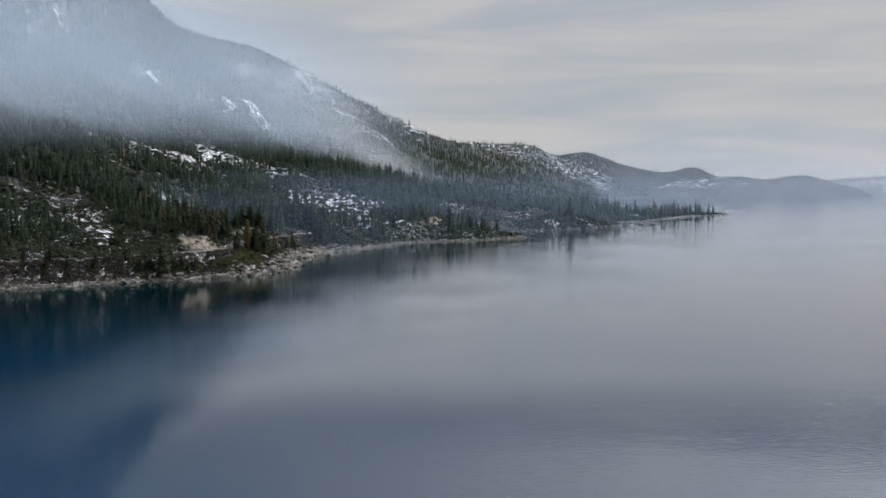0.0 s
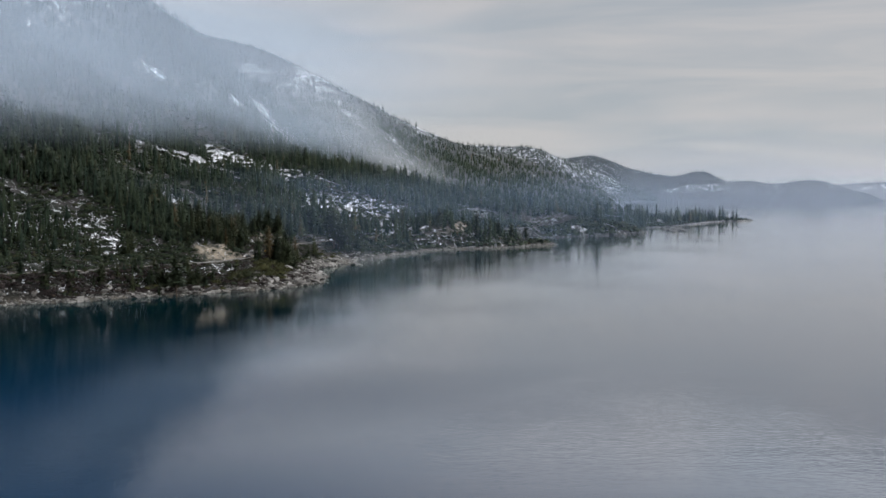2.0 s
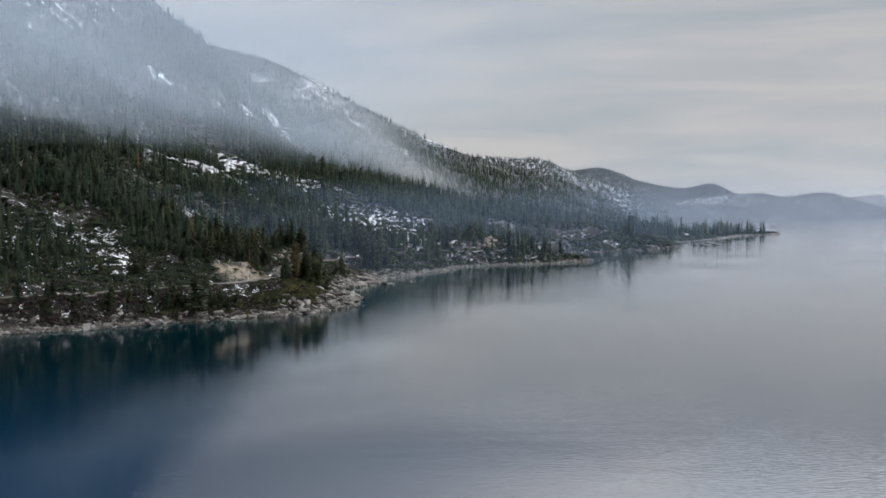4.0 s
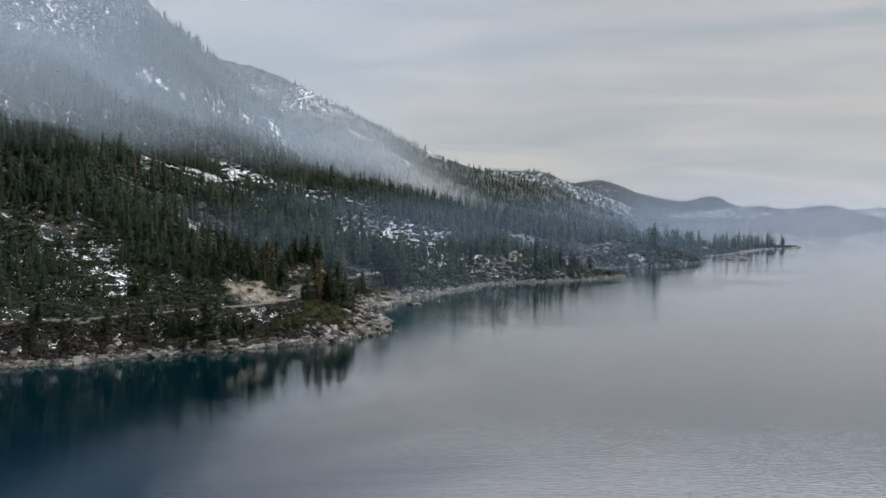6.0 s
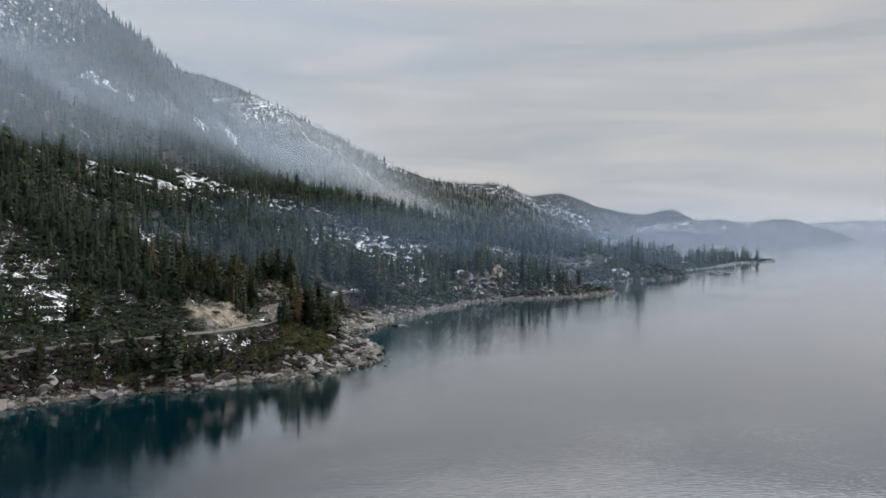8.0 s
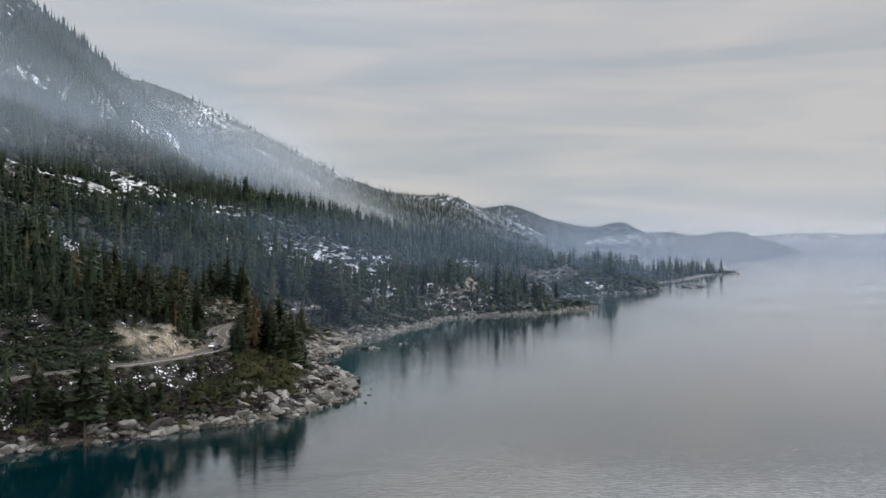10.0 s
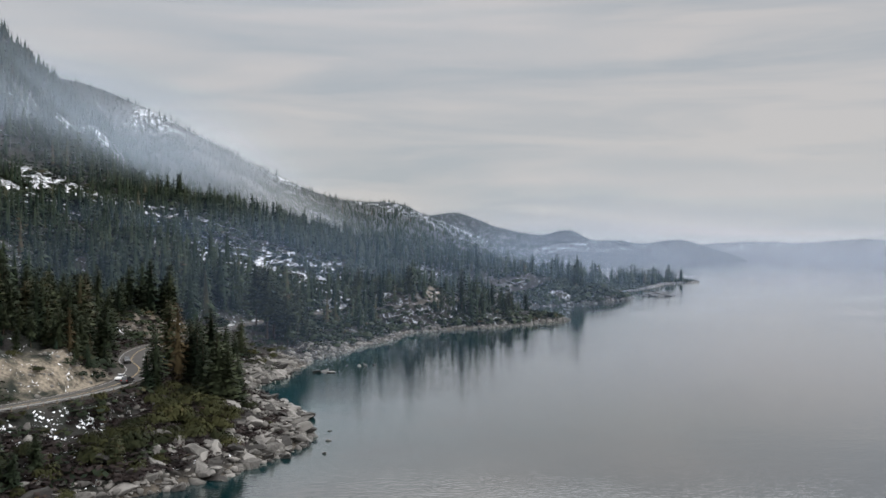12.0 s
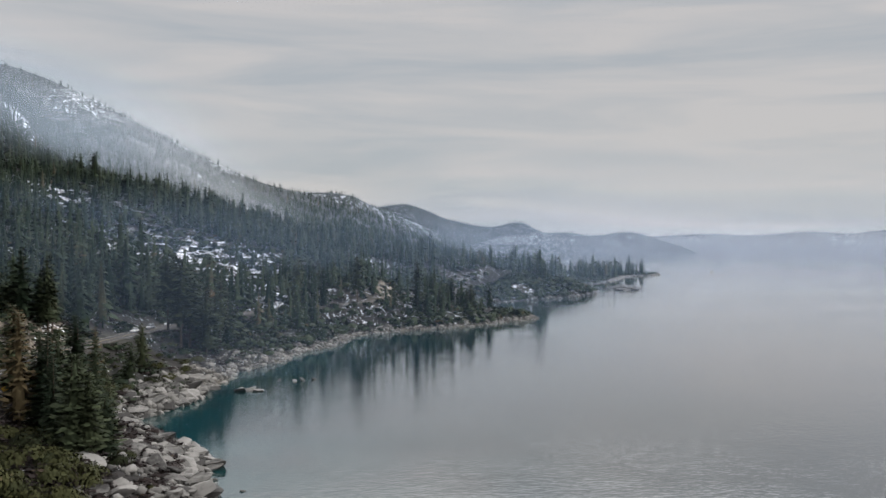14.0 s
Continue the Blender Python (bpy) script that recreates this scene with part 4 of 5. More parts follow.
rock_models = []
for k in range(8):
    bm = rock(200 + k, 3)
    me = bpy.data.meshes.new("boulder")
    bm.to_mesh(me)
    bm.free()
    me.materials.append(M_ROCK)
    me.shade_smooth()
    me.set_sharp_from_angle(angle=radians(28))
    rock_models.append(me)
r_rock = np.random.default_rng(23)
big = rock_places(1900, 556, 800, 31, 0.6, 4.3)
order = np.argsort(-big[:, 3])
ROCK_WORDS = ["pale grey granite boulder on the lake shore", "rounded weathered granite boulder at the water's edge", "angular light-grey boulder among shore rocks", "low slab of tan granite by the water"]


def boulder(x, y, z, s, k, flat=1.0, turn=None):
    ob = new("boulder", rock_models[k])
    ob.matrix_basis = pose(x, y, z, r_rock.uniform(-25, 25), r_rock.uniform(-25, 25), r_rock.uniform(0, 360) if turn is None else turn) @ Matrix.Diagonal((s * r_rock.uniform(1.0, 1.65), s * r_rock.uniform(0.8, 1.05), s * flat * 0.85, 1))
    return tagged(ob, ROCK_WORDS[k % 4], "boulder", "boulders along the shore")


for x, y, z, s in big[order[:285]]:
    boulder(x, y, z, s, int(r_rock.integers(8)), r_rock.uniform(0.75, 1.1))
# boulders that stand in the water
for x, y, s in [(-95, 793, 2.4), (-98.5, 792, 2.0), (-91.5, 791, 1.9), (-97, 795, 1.5), (-76, 810, 1.6), (-79, 809, 1.2), (-72, 811.5, 1.4), (-84, 812, 0.8),
                (-103, 640, 1.0), (-101, 655, 0.9), (-100, 668, 0.8), (678, 1865, 3.2), (682, 1866, 2.4), (697, 1862, 2.2), (706, 1861, 2.4)]:
    boulder(x, y, 0.1, s, int(r_rock.integers(8)), 0.8)

ROCKS = [rock_arrays(230 + k, 2) for k in range(6)]
FAR_ROCKS = [rock_arrays(240 + k, 1) for k in range(6)]


def rocks(name, spots, label, seed, shapes=ROCKS):
    r = np.random.default_rng(seed)
    V, F, n = [], [], 0
    for x, y, z, s in spots:
        v, f = shapes[r.integers(6)]
        a, q = r.uniform(0, 6.28), s * r.uniform(0.7, 1.25, 3)
        w = np.stack([v[:, 0] * q[0], v[:, 1] * q[1], v[:, 2] * q[2] * 0.9], 1)
        V.append(np.stack([w[:, 0] * math.cos(a) - w[:, 1] * math.sin(a) + x, w[:, 0] * math.sin(a) + w[:, 1] * math.cos(a) + y, w[:, 2] + z + w[:, 0] * r.uniform(-0.3, 0.3)], 1))
        F.append(f + n)
        n += len(v)
    me = tri_mesh(name, np.concatenate(V), np.concatenate(F))
    return thing(name, me, M_ROCK_FAR, label, "rocks", "stuff")


rocks("shore_rocks", big[order[285:]], "broken pale granite rocks along the water's edge", 3)
rocks("shore_rocks", rock_places(2400, 540, 810, 33, 0.3, 1.3), "small pale stones between the boulders", 4, FAR_ROCKS)
rocks("shore_rocks", rock_places(2200, 800, 1100, 34, 0.5, 2.8), "broken pale granite rocks along the water's edge", 5, FAR_ROCKS)
rocks("shore_rocks", rock_places(1500, 1100, 1800, 35, 0.7, 3.2), "pale rocks edging the low wooded point", 6, FAR_ROCKS)
rocks("shore_rocks", rock_places(420, 1560, 1800, 44, 1.6, 5.0), "larger pale rocks on the bare end of the point", 12, FAR_ROCKS)
rocks("shore_rocks", rock_places(800, 470, 560, 36, 0.8, 4.0), "pale rocks at the foot of the slope", 7, FAR_ROCKS)


def slope_rocks(n, y0, y1, d0, d1, seed, lo, hi):
    r = np.random.default_rng(seed)
    y = r.uniform(y0, y1, n)
    x = shore_x(y) - r.uniform(d0, d1, n)
    gap, _ = to_line(x, y, ROAD_LINE)
    ok = (gap > 6.8) & (fbm(x, y, 25, 3, 83) > 0.05)
    x, y = x[ok], y[ok]
    s = lo + (hi - lo) * r.beta(1, 3, len(x))
    return np.stack([x, y, height(x, y), s], 1)


def bank_rocks(n, seed):
    """Broken rock on the cut banks above the road."""
    r = np.random.default_rng(seed)
    k = r.integers(0, len(ROAD_LINE) - 1, n)
    t = r.uniform(6.8, 17, n)
    x, y = ROAD_LINE[k, 0] - t * 0.85, ROAD_LINE[k, 1] + t * 0.45 + r.uniform(-4, 4, n)
    gap, _ = to_line(x, y, ROAD_LINE)
    ok = (gap > 6.8) & (cut(y) > 0.6)
    x, y = x[ok], y[ok]
    return np.stack([x, y, height(x, y) - 0.1, 0.3 + 1.7 * r.beta(1, 3.5, len(x))], 1)


rocks("slope_rocks", slope_rocks(900, 585, 740, 10, 42, 40, 0.4, 2.4), "granite rocks in brush on the headland", 10, FAR_ROCKS)
rocks("bank_rocks", bank_rocks(900, 39), "broken tan rock on the cut bank above the road", 9, FAR_ROCKS)
rocks("slope_rocks", slope_rocks(1100, 560, 860, 12, 160, 37, 0.5, 2.8), "granite rocks scattered over the brushy slope", 8)
# the low rocky islet off the point
islet = tagged(new("islet"), "low bare granite islet off the wooded point", "islet")
bm = bmesh.new()
bmesh.ops.create_icosphere(bm, subdivisions=4, radius=1.0)
for v in bm.verts:
    q = noise.fractal(v.co * 2.2, 1.0, 2.0, 4)
    v.co = Vector((v.co.x * 17 * (1 + 0.3 * q), v.co.y * 12 * (1 + 0.3 * q), v.co.z * 4.2 * (1 + 0.6 * q)))
me = part("rock_mass", bm, M_ROCK_FAR, islet)
islet.matrix_basis = pose(299, 1370, -0.3)


# ---- the road ----
M_ASPHALT = two_tone("asphalt", (0.04, 0.037, 0.035), (0.07, 0.066, 0.062), 0.4, 0.9, 0.2, 0.01)
M_YELLOW = two_tone("yellow_paint", (0.2, 0.14, 0.06), (0.32, 0.23, 0.09), 2.0, 0.7, 0.1, 0.005)
M_WHITE = two_tone("white_paint", (0.24, 0.235, 0.22), (0.42, 0.41, 0.4), 2.0, 0.7, 0.1, 0.005)
M_SAND = two_tone("road_shoulder", (0.03, 0.026, 0.021), (0.085, 0.071, 0.056), 0.5, 0.95, 0.4, 0.03)
road_c = glide(ROAD, 16)
road_t = np.gradient(road_c[:, :2], axis=0)
road_t /= np.linalg.norm(road_t, axis=1)[:, None]
road_n = np.stack([road_t[:, 1], -road_t[:, 0]], 1)


def strip(name, lo, hi, lift, material, parent, label="", start=0, end=None, cols=2, wobble=0.0):
    """A band that follows the road, from lo to hi metres beside its centre (lake side positive)."""
    sel = slice(start, end)
    c, nn = road_c[sel], road_n[sel]
    us = np.linspace(0, 1, cols)
    edge = wobble * fbm(c[:, 0], c[:, 1], 9, 3, 91)
    X = np.stack([c[:, 0] + nn[:, 0] * (lo - edge + (hi + edge - lo + edge) * u) for u in us], 1)
    Y = np.stack([c[:, 1] + nn[:, 1] * (lo - edge + (hi + edge - lo + edge) * u) for u in us], 1)
    Z = np.stack([c[:, 2] + lift - 0.04 * abs(2 * u - 1) * (cols > 2) for u in us], 1)
    return part_mesh(name, grid_mesh(name, X, Y, Z), material, parent, label)


road = tagged(new("road"), "grey two-lane mountain road with yellow centre line", "road", kind="structure")
strip("shoulder", -5.0, 4.7, -0.16, M_SAND, road, "sandy gravel shoulder", cols=5, wobble=1.2)
strip("roadway", -4.0, 4.0, 0.0, M_ASPHALT, road, "worn grey asphalt", cols=5)
for a in (-0.22, 0.08):
    strip("centre_line", a, a + 0.14, 0.012, M_YELLOW, road, "double yellow line")
for a in (-3.6, 3.45):
    strip("edge_line", a, a + 0.15, 0.0, M_WHITE, road, "white edge line")


def box(bm, x, y, z, sx, sy, sz, m=None):
    bmesh.ops.create_cube(bm, size=1, matrix=(m or Matrix.Identity(4)) @ Matrix.Translation((x, y, z)) @ Matrix.Diagonal((sx, sy, sz, 1)))


M_STEEL = two_tone("galvanised_steel", (0.16, 0.155, 0.15), (0.28, 0.275, 0.265), 3.0, 0.6, 0.1, 0.01)
M_TIMBER = two_tone("weathered_timber", (0.1, 0.075, 0.05), (0.2, 0.16, 0.12), 3.0)
rail = tagged(new("guard_rail"), "grey steel guard rail on timber posts beside the bend", "guard rail")
first, last = [int(np.argmin(np.abs(road_c[:, 1] - y))) for y in (622, 690)]
prof = [(0.0, 0.45), (0.06, 0.52), (0.0, 0.6), (0.06, 0.68), (0.0, 0.76)]
seg = road_c[first:last]
X = np.stack([seg[:, 0] + road_n[first:last, 0] * (4.7 + a) for a, b in prof], 1)
Y = np.stack([seg[:, 1] + road_n[first:last, 1] * (4.7 + a) for a, b in prof], 1)
Z = np.stack([seg[:, 2] - 0.05 + b for a, b in prof], 1)
beam = part_mesh("beam", grid_mesh("beam", X, Y, Z), M_STEEL, rail, "corrugated steel beam")
beam.modifiers.new("thick", "SOLIDIFY").thickness = 0.02
bm = bmesh.new()
box(bm, 0, 0, 0.3, 0.18, 0.18, 1.1)
bmesh.ops.bevel(bm, geom=bm.edges[:], offset=0.015, segments=1)
post_me = bpy.data.meshes.new("post")
bm.to_mesh(post_me)
bm.free()
post_me.materials.append(M_TIMBER)
for k in range(first, last, 2):
    ob = new("post", post_me)
    ob.parent = rail
    ob.matrix_basis = pose(road_c[k][0] + road_n[k][0] * 4.88, road_c[k][1] + road_n[k][1] * 4.88, road_c[k][2] - 0.15, 0, 0, math.degrees(math.atan2(road_t[k][1], road_t[k][0])))


# ---- cars ----
def paint(name, colour):
    m, n, l, p = blank(name)
    l.new(ramp(n, l, noise_node(n, l, local(n), 3.0, 4), [(0.3, tuple(c * 0.85 for c in colour)), (0.7, colour)]), p.inputs["Base Color"])
    p.inputs["Roughness"].default_value = 0.3
    p.inputs["Coat Weight"].default_value = 0.6
    return m


M_GLASS = paint("tinted_window", (0.02, 0.024, 0.028))
M_TYRE = two_tone("tyre_rubber", (0.015, 0.015, 0.015), (0.03, 0.03, 0.03), 6.0)
M_RIM = two_tone("alloy_rim", (0.35, 0.35, 0.36), (0.55, 0.55, 0.56), 6.0, 0.35)
M_LAMP = two_tone("lamp_glass", (0.55, 0.55, 0.55), (0.75, 0.75, 0.74), 6.0, 0.15)
M_REAR = two_tone("tail_lamp", (0.25, 0.015, 0.012), (0.4, 0.03, 0.02), 6.0, 0.2)
CAR_BODY = {"car": ([(-2.25, 0.35), (2.25, 0.35), (2.3, 0.62), (2.15, 0.82), (1.0, 0.98), (-1.75, 1.0), (-2.2, 0.95), (-2.3, 0.6)], [(0.95, 0.96), (0.25, 1.45), (-1.0, 1.48), (-1.85, 0.98)]),
            "suv": ([(-2.3, 0.42), (2.3, 0.42), (2.35, 0.75), (2.2, 1.0), (1.1, 1.1), (-2.2, 1.12), (-2.35, 0.7)], [(1.1, 1.08), (0.45, 1.72), (-1.9, 1.75), (-2.2, 1.1)]),
            "pickup": ([(-2.7, 0.5), (2.7, 0.5), (2.75, 0.85), (2.6, 1.1), (1.2, 1.15), (-2.65, 1.18), (-2.75, 0.8)], [(1.25, 1.13), (0.6, 1.8), (-0.75, 1.82), (-0.95, 1.16)])}


def extrude(outline, half, inset=0.0):
    """A side outline drawn out to a car's width, drawn in a little towards the top, with bevelled edges."""
    bm = bmesh.new()
    top = max(z for _, z in outline)
    left = [bm.verts.new((x, half - inset * (z / top) ** 2, z)) for x, z in outline]
    right = [bm.verts.new((x, -half + inset * (z / top) ** 2, z)) for x, z in outline]
    bm.faces.new(left)
    bm.faces.new(right[::-1])
    for k in range(len(outline)):
        j = (k + 1) % len(outline)
        bm.faces.new((left[j], left[k], right[k], right[j]))
    bmesh.ops.recalc_face_normals(bm, faces=bm.faces[:])
    bmesh.ops.bevel(bm, geom=bm.edges[:], offset=0.06, segments=2, affect="EDGES")
    return bm


def vehicle(kind_, colour, label, along, side, forward):
    """A parked-still vehicle on the road: y of its place on the centre line, metres to the side, and whether it heads up the road."""
    body, cabin = CAR_BODY[kind_]
    tall = cabin[1][1]
    veh = tagged(new("pickup_truck" if kind_ == "pickup" else "car"), label, "pickup" if kind_ == "pickup" else "car")
    part("body", extrude(body, 0.92, 0.06), colour, veh)
    part("window_band", extrude([(x, z - 0.02) for x, z in cabin], 0.84, 0.14), M_GLASS, veh, "dark tinted glass")
    roof = [(cabin[1][0] - 0.1, tall - 0.03), (cabin[1][0] - 0.15, tall + 0.04), (cabin[2][0] + 0.1, tall + 0.06), (cabin[2][0], tall - 0.02)]
    part("roof", extrude(roof, 0.76, 0.03), colour, veh)
    if kind_ == "pickup":
        bm = bmesh.new()
        box(bm, -1.8, 0, 1.13, 1.6, 1.5, 0.14)
        part("bed_floor", bm, M_TYRE, veh, "dark truck bed")
    reach = 1.65 if kind_ == "pickup" else 1.4
    rad = 0.38 if kind_ != "car" else 0.33
    for sx in (-reach, reach):
        for sy in (-0.86, 0.86):
            bm = bmesh.new()
            bmesh.ops.create_cone(bm, cap_ends=True, segments=18, radius1=rad, radius2=rad, depth=0.22, matrix=pose(sx, sy, rad, 90))
            bmesh.ops.bevel(bm, geom=bm.edges[:], offset=0.03, segments=1)
            tyre = part("wheel", bm, M_TYRE, veh, "black rubber tyre")
            bm = bmesh.new()
            bmesh.ops.create_cone(bm, cap_ends=True, segments=12, radius1=rad * 0.62, radius2=rad * 0.55, depth=0.25, matrix=pose(sx, sy * 1.02, rad, 90))
            part("rim", bm, M_RIM, tyre, "silver alloy rim")
    nose = body[2][0]
    for sy in (-0.65, 0.65):
        bm = bmesh.new()
        box(bm, nose - 0.06, sy, body[2][1] + 0.05, 0.12, 0.35, 0.14)
        part("headlight", bm, M_LAMP, veh, "clear headlight")
        bm = bmesh.new()
        box(bm, -nose + 0.04, sy * 1.1, body[2][1] + 0.12, 0.1, 0.25, 0.18)
        part("tail_light", bm, M_REAR, veh, "red tail light")
    k = int(np.argmin(np.abs(road_c[:, 1] - along)))
    turn = math.degrees(math.atan2(road_t[k][1], road_t[k][0])) + (0 if forward else 180)
    veh.matrix_basis = pose(road_c[k][0] + road_n[k][0] * side, road_c[k][1] + road_n[k][1] * side, road_c[k][2] + 0.01, 0, 0, turn)
    return veh


P_WHITE, P_BLACK, P_GREY = paint("white_car_paint", (0.75, 0.75, 0.74)), paint("black_car_paint", (0.02, 0.02, 0.022)), paint("silver_car_paint", (0.42, 0.43, 0.45))
vehicle("suv", P_BLACK, "black sport utility car rounding the bend", 661, 1.8, True)
vehicle("car", P_WHITE, "white saloon car close behind a black one", 666, -1.8, False)
vehicle("pickup", P_BLACK, "black pickup truck on the mountain road", 701, -1.8, False)
vehicle("car", P_WHITE, "white car driving on the shore road", 838, -1.8, False)
vehicle("suv", P_GREY, "silver car following along the shore road", 851, -1.8, False)
vehicle("car", P_WHITE, "white car further along the shore road", 868, -1.8, False)

# ---- road signs ----
M_BLUE = paint("blue_sign_face", (0.03, 0.09, 0.4))
M_AMBER = paint("yellow_sign_face", (0.65, 0.38, 0.03))


def sign(label, x, y, material, diamond):
    s = tagged(new("road_sign"), label, "sign")
    bm = bmesh.new()
    bmesh.ops.create_cone(bm, cap_ends=True, segments=8, radius1=0.05, radius2=0.05, depth=3.0, matrix=pose(0, 0, 1.5))
    part("post", bm, M_STEEL, s, "steel post")
    bm = bmesh.new()
    box(bm, 0, -0.07, 0, 1.2, 0.03, 1.2)
    bmesh.ops.bevel(bm, geom=[e for e in bm.edges if abs(e.verts[0].co.y - e.verts[1].co.y) > 0.01], offset=0.1, segments=3)
    bmesh.ops.transform(bm, matrix=pose(0, 0, 2.5, 0, 45 if diamond else 0, 0), verts=bm.verts[:])
    part("panel", bm, material, s, "painted metal panel")
    s.matrix_basis = pose(x, y, ground_at(x, y) - 0.2, 0, 0, -15)
    return s


sign("blue square roadside sign at the bend", -149.5, 716, M_BLUE, False)
sign("yellow diamond warning sign beside the road", -147, 690, M_AMBER, True)


# ---- smoke and haze ----
def make_haze(name, tint, strength, low, high, patch, contrast, soft, seed, floor=0.0, ragged=0.0):
    """Thin drifting haze: a share of the light passes, the rest is scattered. It thins out at the edges and in patches."""
    m = bpy.data.materials.new(name)
    m.use_nodes = True
    n, l = m.node_tree.nodes, m.node_tree.links
    n.clear()
    out = n.new("ShaderNodeOutputMaterial")
    clear, front, back = n.new("ShaderNodeBsdfTransparent"), n.new("ShaderNodeBsdfDiffuse"), n.new("ShaderNodeBsdfTranslucent")
    for b in (front, back):
        b.inputs["Color"].default_value = (*tint, 1)
    both, cover = n.new("ShaderNodeMixShader"), n.new("ShaderNodeMixShader")
    both.inputs[0].default_value = 0.5
    l.new(front.outputs[0], both.inputs[1])
    l.new(back.outputs[0], both.inputs[2])
    pos = position(n)
    move = n.new("ShaderNodeMapping")
    move.inputs["Location"].default_value = (seed * 311.0, 0, seed * 97.0)
    move.inputs["Rotation"].default_value = (0, radians(soft), 0)
    move.inputs["Scale"].default_value = (1.0, 1.0, 2.2)
    l.new(pos, move.inputs["Vector"])
    wisps = noise_node(n, l, move.outputs[0], patch, 4, 0.5, 0.4)
    sep = n.new("ShaderNodeSeparateXYZ")
    l.new(pos, sep.inputs[0])
    level = math_node(n, l, "ADD", sep.outputs["Z"], math_node(n, l, "MULTIPLY", math_node(n, l, "SUBTRACT", wisps, 0.5), ragged))
    rise = math_node(n, l, "MULTIPLY", step(n, l, level, *low), step(n, l, level, high[1], high[0]))
    edge = attribute(n, "edge")
    body = math_node(n, l, "MULTIPLY", math_node(n, l, "MULTIPLY", rise, edge), math_node(n, l, "ADD", floor, math_node(n, l, "MULTIPLY", step(n, l, wisps, 0.5 - contrast, 0.5 + contrast), 1.0 - floor)))
    l.new(math_node(n, l, "MULTIPLY", body, strength), cover.inputs[0])
    l.new(clear.outputs[0], cover.inputs[1])
    l.new(both.outputs[0], cover.inputs[2])
    l.new(cover.outputs[0], out.inputs["Surface"])
    return m


def haze(name, label, line, top, material, fade, ceiling=None, bottom=-1.0, rise=20.0):
    """An upright veil of haze that follows a line on the plan, thinning towards its ends and up to a ceiling."""
    c = glide(line, 20)
    u, v = np.linspace(0, 1, len(c))[:, None], np.linspace(0, 1, 40)[None, :]
    X = c[:, :1] + 0 * v
    Y = c[:, 1:2] + 0 * v
    Z = bottom + (top - bottom) * v + 0 * u
    edge = smooth(u, 0, fade[0]) * smooth(1 - u, 0, fade[1]) + 0 * v
    if ceiling:
        lid = np.interp(u, np.linspace(0, 1, len(ceiling)), ceiling)
        edge = edge * (1 - smooth(Z / lid, 0.6 if bottom < 0 else 0.85, 1.2))
    if bottom > 0:
        edge = edge * smooth(Z - bottom, 0, rise)
    return thing(name, grid_mesh(name, X, Y, Z, [("edge", edge)], edge > 0.03), material, label, "smoke" if "smoke" in name else "haze", "stuff")


def plume(name, label, base, lean, top, spread, material):
    """A leaning column of smoke that widens as it rises."""
    u, v = np.linspace(-1, 1, 30)[:, None], np.linspace(0, 1, 40)[None, :]
    half = spread[0] + (spread[1] - spread[0]) * v
    X = base[0] + lean[0] * v ** 1.15 + half * u * 1.6 + 14 * np.sin(v * 11)
    Y = base[1] + lean[1] * v + 0 * u
    Z = base[2] + (top - base[2]) * v + 0 * u
    edge = np.exp(-(u * 1.9) ** 2) * smooth(v, 0, 0.1) * (1 - 0.5 * v) * smooth(1 - v, 0, 0.3)
    return thing(name, grid_mesh(name, X, Y, Z, [("edge", edge)], edge > 0.03), material, label, "smoke", "stuff")


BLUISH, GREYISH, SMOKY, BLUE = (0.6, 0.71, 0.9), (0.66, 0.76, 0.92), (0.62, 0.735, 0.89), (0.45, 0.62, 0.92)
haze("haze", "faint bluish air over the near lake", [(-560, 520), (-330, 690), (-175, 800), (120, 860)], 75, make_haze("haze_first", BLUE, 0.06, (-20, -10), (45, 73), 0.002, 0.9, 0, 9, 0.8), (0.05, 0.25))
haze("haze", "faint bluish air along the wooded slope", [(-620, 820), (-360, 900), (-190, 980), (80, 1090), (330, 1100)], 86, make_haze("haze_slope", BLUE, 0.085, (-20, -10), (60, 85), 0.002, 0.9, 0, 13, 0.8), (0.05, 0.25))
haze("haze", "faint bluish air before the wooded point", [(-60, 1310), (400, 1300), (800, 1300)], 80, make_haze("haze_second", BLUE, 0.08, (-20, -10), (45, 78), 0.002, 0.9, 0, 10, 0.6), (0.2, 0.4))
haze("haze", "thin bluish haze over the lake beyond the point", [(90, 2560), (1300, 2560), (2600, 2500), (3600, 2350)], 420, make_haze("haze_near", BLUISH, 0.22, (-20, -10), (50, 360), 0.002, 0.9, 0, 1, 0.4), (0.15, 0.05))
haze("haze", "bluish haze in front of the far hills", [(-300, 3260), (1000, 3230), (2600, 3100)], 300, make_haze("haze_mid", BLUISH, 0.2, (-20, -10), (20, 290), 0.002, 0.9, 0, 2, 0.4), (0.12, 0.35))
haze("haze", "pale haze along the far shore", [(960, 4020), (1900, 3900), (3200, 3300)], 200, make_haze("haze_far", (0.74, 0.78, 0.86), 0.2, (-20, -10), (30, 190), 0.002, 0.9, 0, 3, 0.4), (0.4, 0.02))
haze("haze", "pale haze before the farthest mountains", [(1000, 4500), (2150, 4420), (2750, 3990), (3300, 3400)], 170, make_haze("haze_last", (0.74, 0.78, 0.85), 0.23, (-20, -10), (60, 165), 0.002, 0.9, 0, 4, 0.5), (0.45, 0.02))
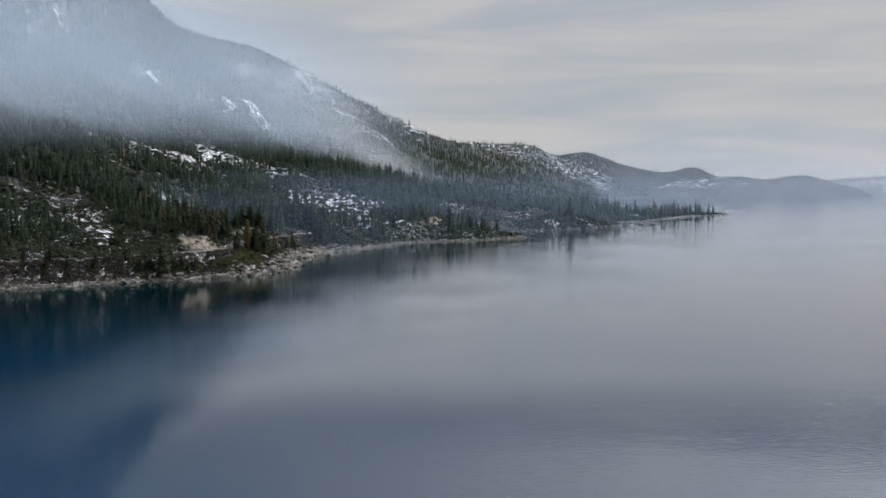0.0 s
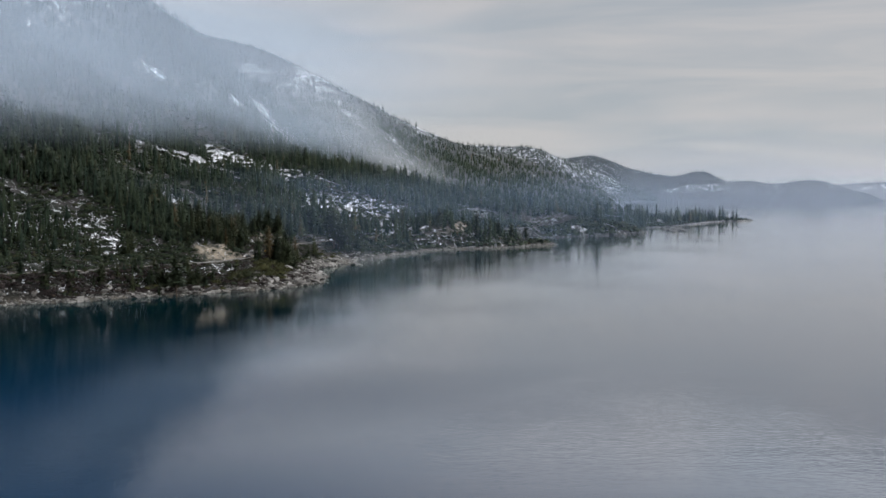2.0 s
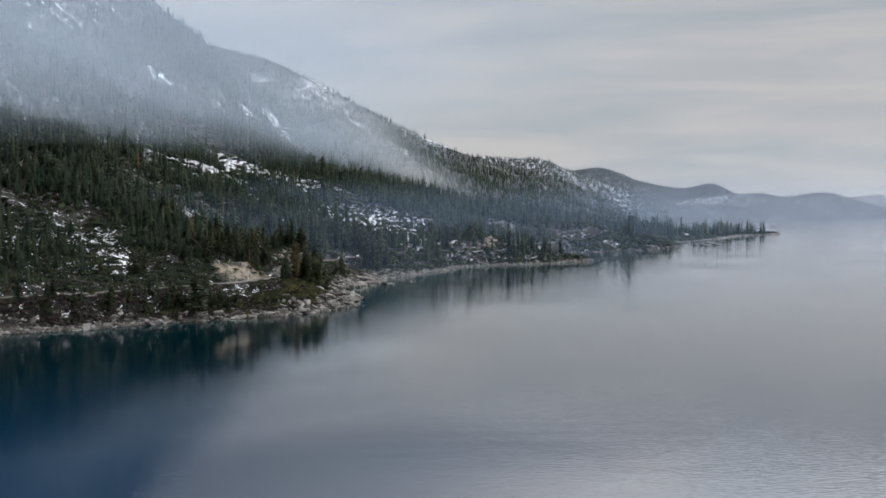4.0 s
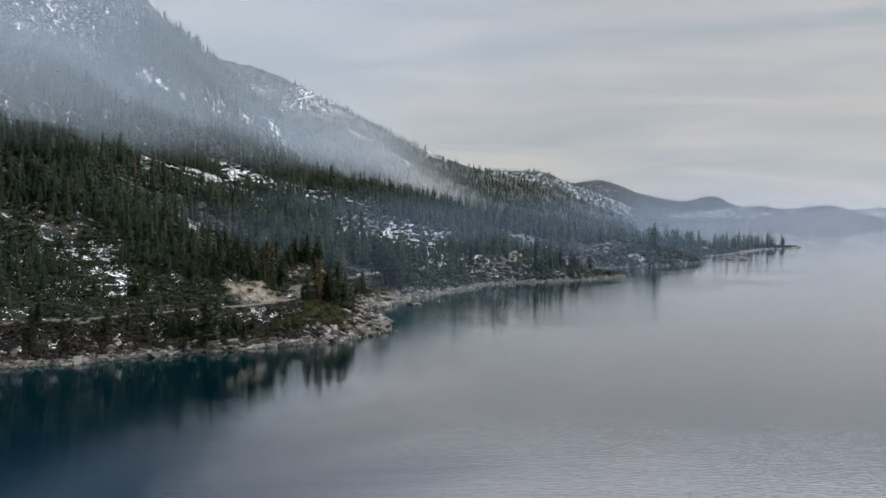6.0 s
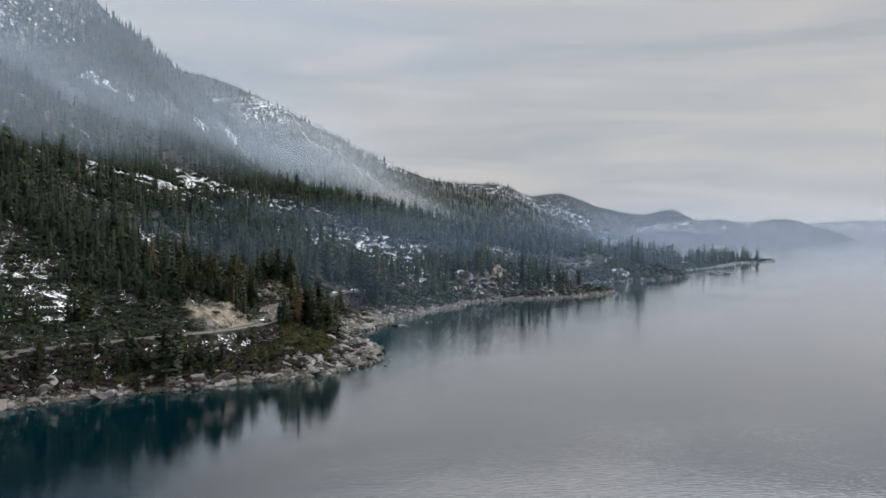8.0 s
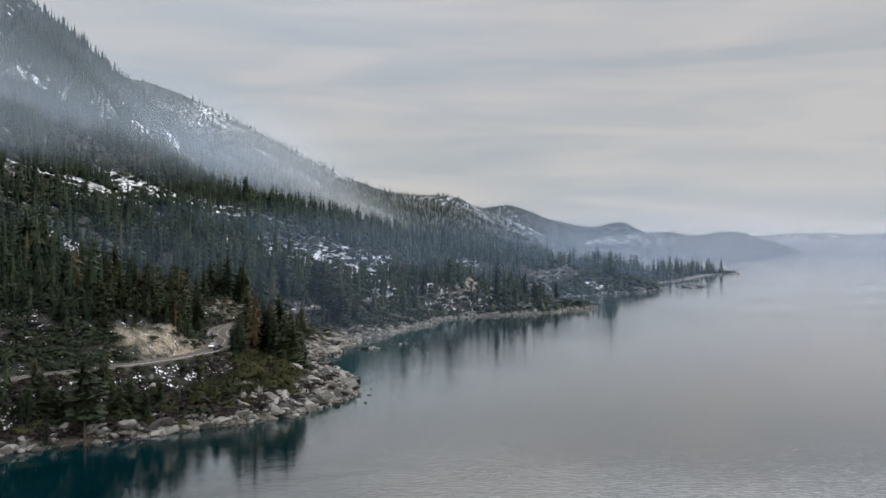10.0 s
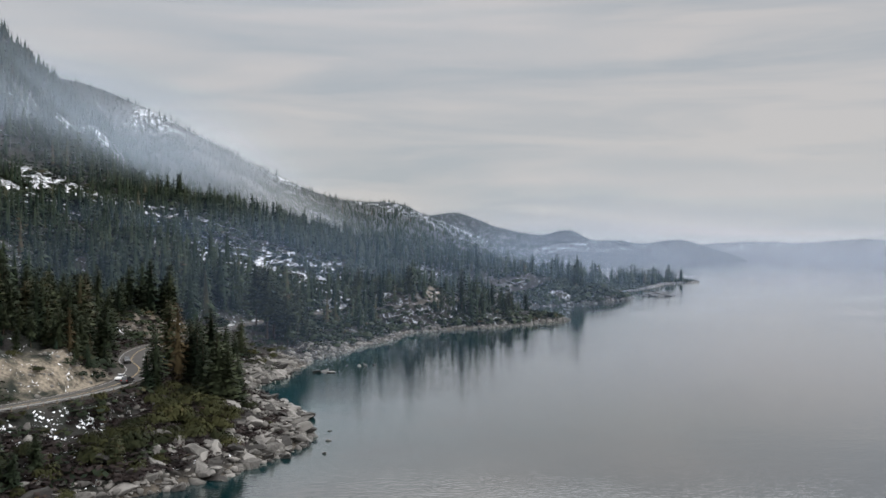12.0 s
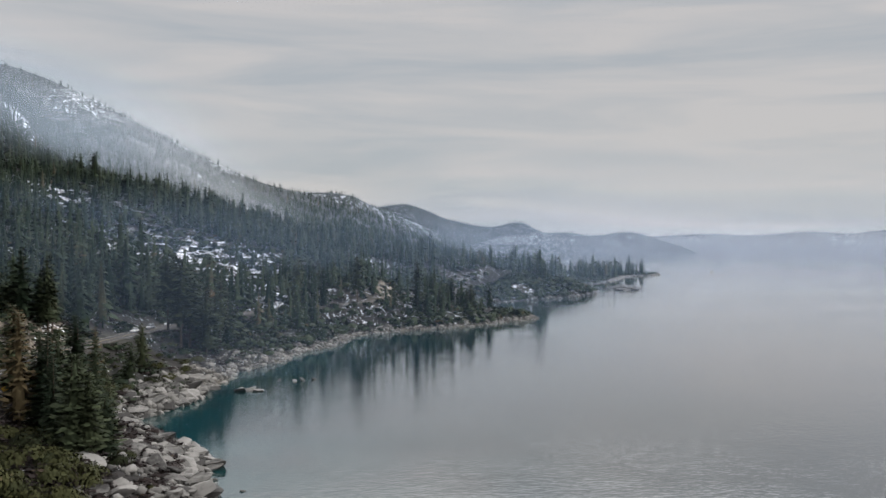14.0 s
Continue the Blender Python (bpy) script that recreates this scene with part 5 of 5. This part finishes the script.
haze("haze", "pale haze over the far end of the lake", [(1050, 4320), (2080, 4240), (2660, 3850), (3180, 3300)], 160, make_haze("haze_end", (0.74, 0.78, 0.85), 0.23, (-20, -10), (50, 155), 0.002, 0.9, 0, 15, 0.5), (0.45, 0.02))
THIN_SMOKE = 0.245
for label, line, top, lids, low, rise, seed in [
        ("thin smoke drifting high over the lake", [(-260, 250), (-140, 280), (-60, 300), (15, 310)], 185, (165, 145, 110, 84), 66, 36, 11),
        ("thin smoke above the water off the slope", [(-320, 380), (-215, 430), (-100, 460), (20, 490)], 230, (210, 180, 135, 92), 74, 48, 16),
        ("thin smoke hanging above the shore pines", [(-400, 520), (-290, 580), (-150, 630), (25, 680)], 300, (265, 225, 165, 98), 82, 60, 12)]:
    haze("smoke", label, line, top, make_haze("smoke_veil", SMOKY, THIN_SMOKE, (-20, -10), (400, 500), 0.006, 0.6, 12, seed, 0.88), (0.05, 0.3), lids, low, rise)
haze("smoke", "thin bluish smoke drifting through the upper pines", [(-1000, 640), (-480, 870), (-330, 1000), (-200, 1170), (-60, 1270)], 290, make_haze("smoke_front", SMOKY, THIN_SMOKE, (92, 140), (300, 400), 0.008, 0.5, 20, 5, 0.9, 40), (0.05, 0.3), (260, 205, 165, 135, 105), 70)
haze("smoke", "pale drifting smoke across the mountainside", [(-1000, 1000), (-500, 1120), (-300, 1230), (-180, 1340), (-60, 1420)], 390, make_haze("smoke_second", SMOKY, THIN_SMOKE, (95, 150), (360, 480), 0.006, 0.5, 20, 7, 0.88, 50), (0.05, 0.3), (330, 250, 195, 155, 120), 70)
haze("smoke", "pale smoke hanging behind the ridge of pines", [(-900, 1480), (-470, 1560), (-200, 1620), (80, 1650)], 520, make_haze("smoke_middle", SMOKY, THIN_SMOKE, (40, 150), (430, 560), 0.007, 0.3, 24, 6, 0.8, 100), (0.1, 0.4), (480, 330, 230, 125))
M_PLUME = make_haze("smoke_plume", (0.84, 0.89, 0.96), 0.245, (30, 40), (190, 300), 0.014, 0.22, 30, 8, 0.8)
plume("smoke", "white smoke rising from a fire behind the trees", (-50, 1490, 50), (-300, 40, 0), 290, (34, 110), M_PLUME)
M_WISP = make_haze("smoke_wisp", (0.9, 0.93, 0.97), 0.245, (30, 40), (170, 240), 0.02, 0.3, 30, 18, 0.6)
plume("smoke", "thicker white smoke low over the hidden fire", (-46, 1512, 46), (-210, 30, 0), 235, (24, 70), M_WISP)
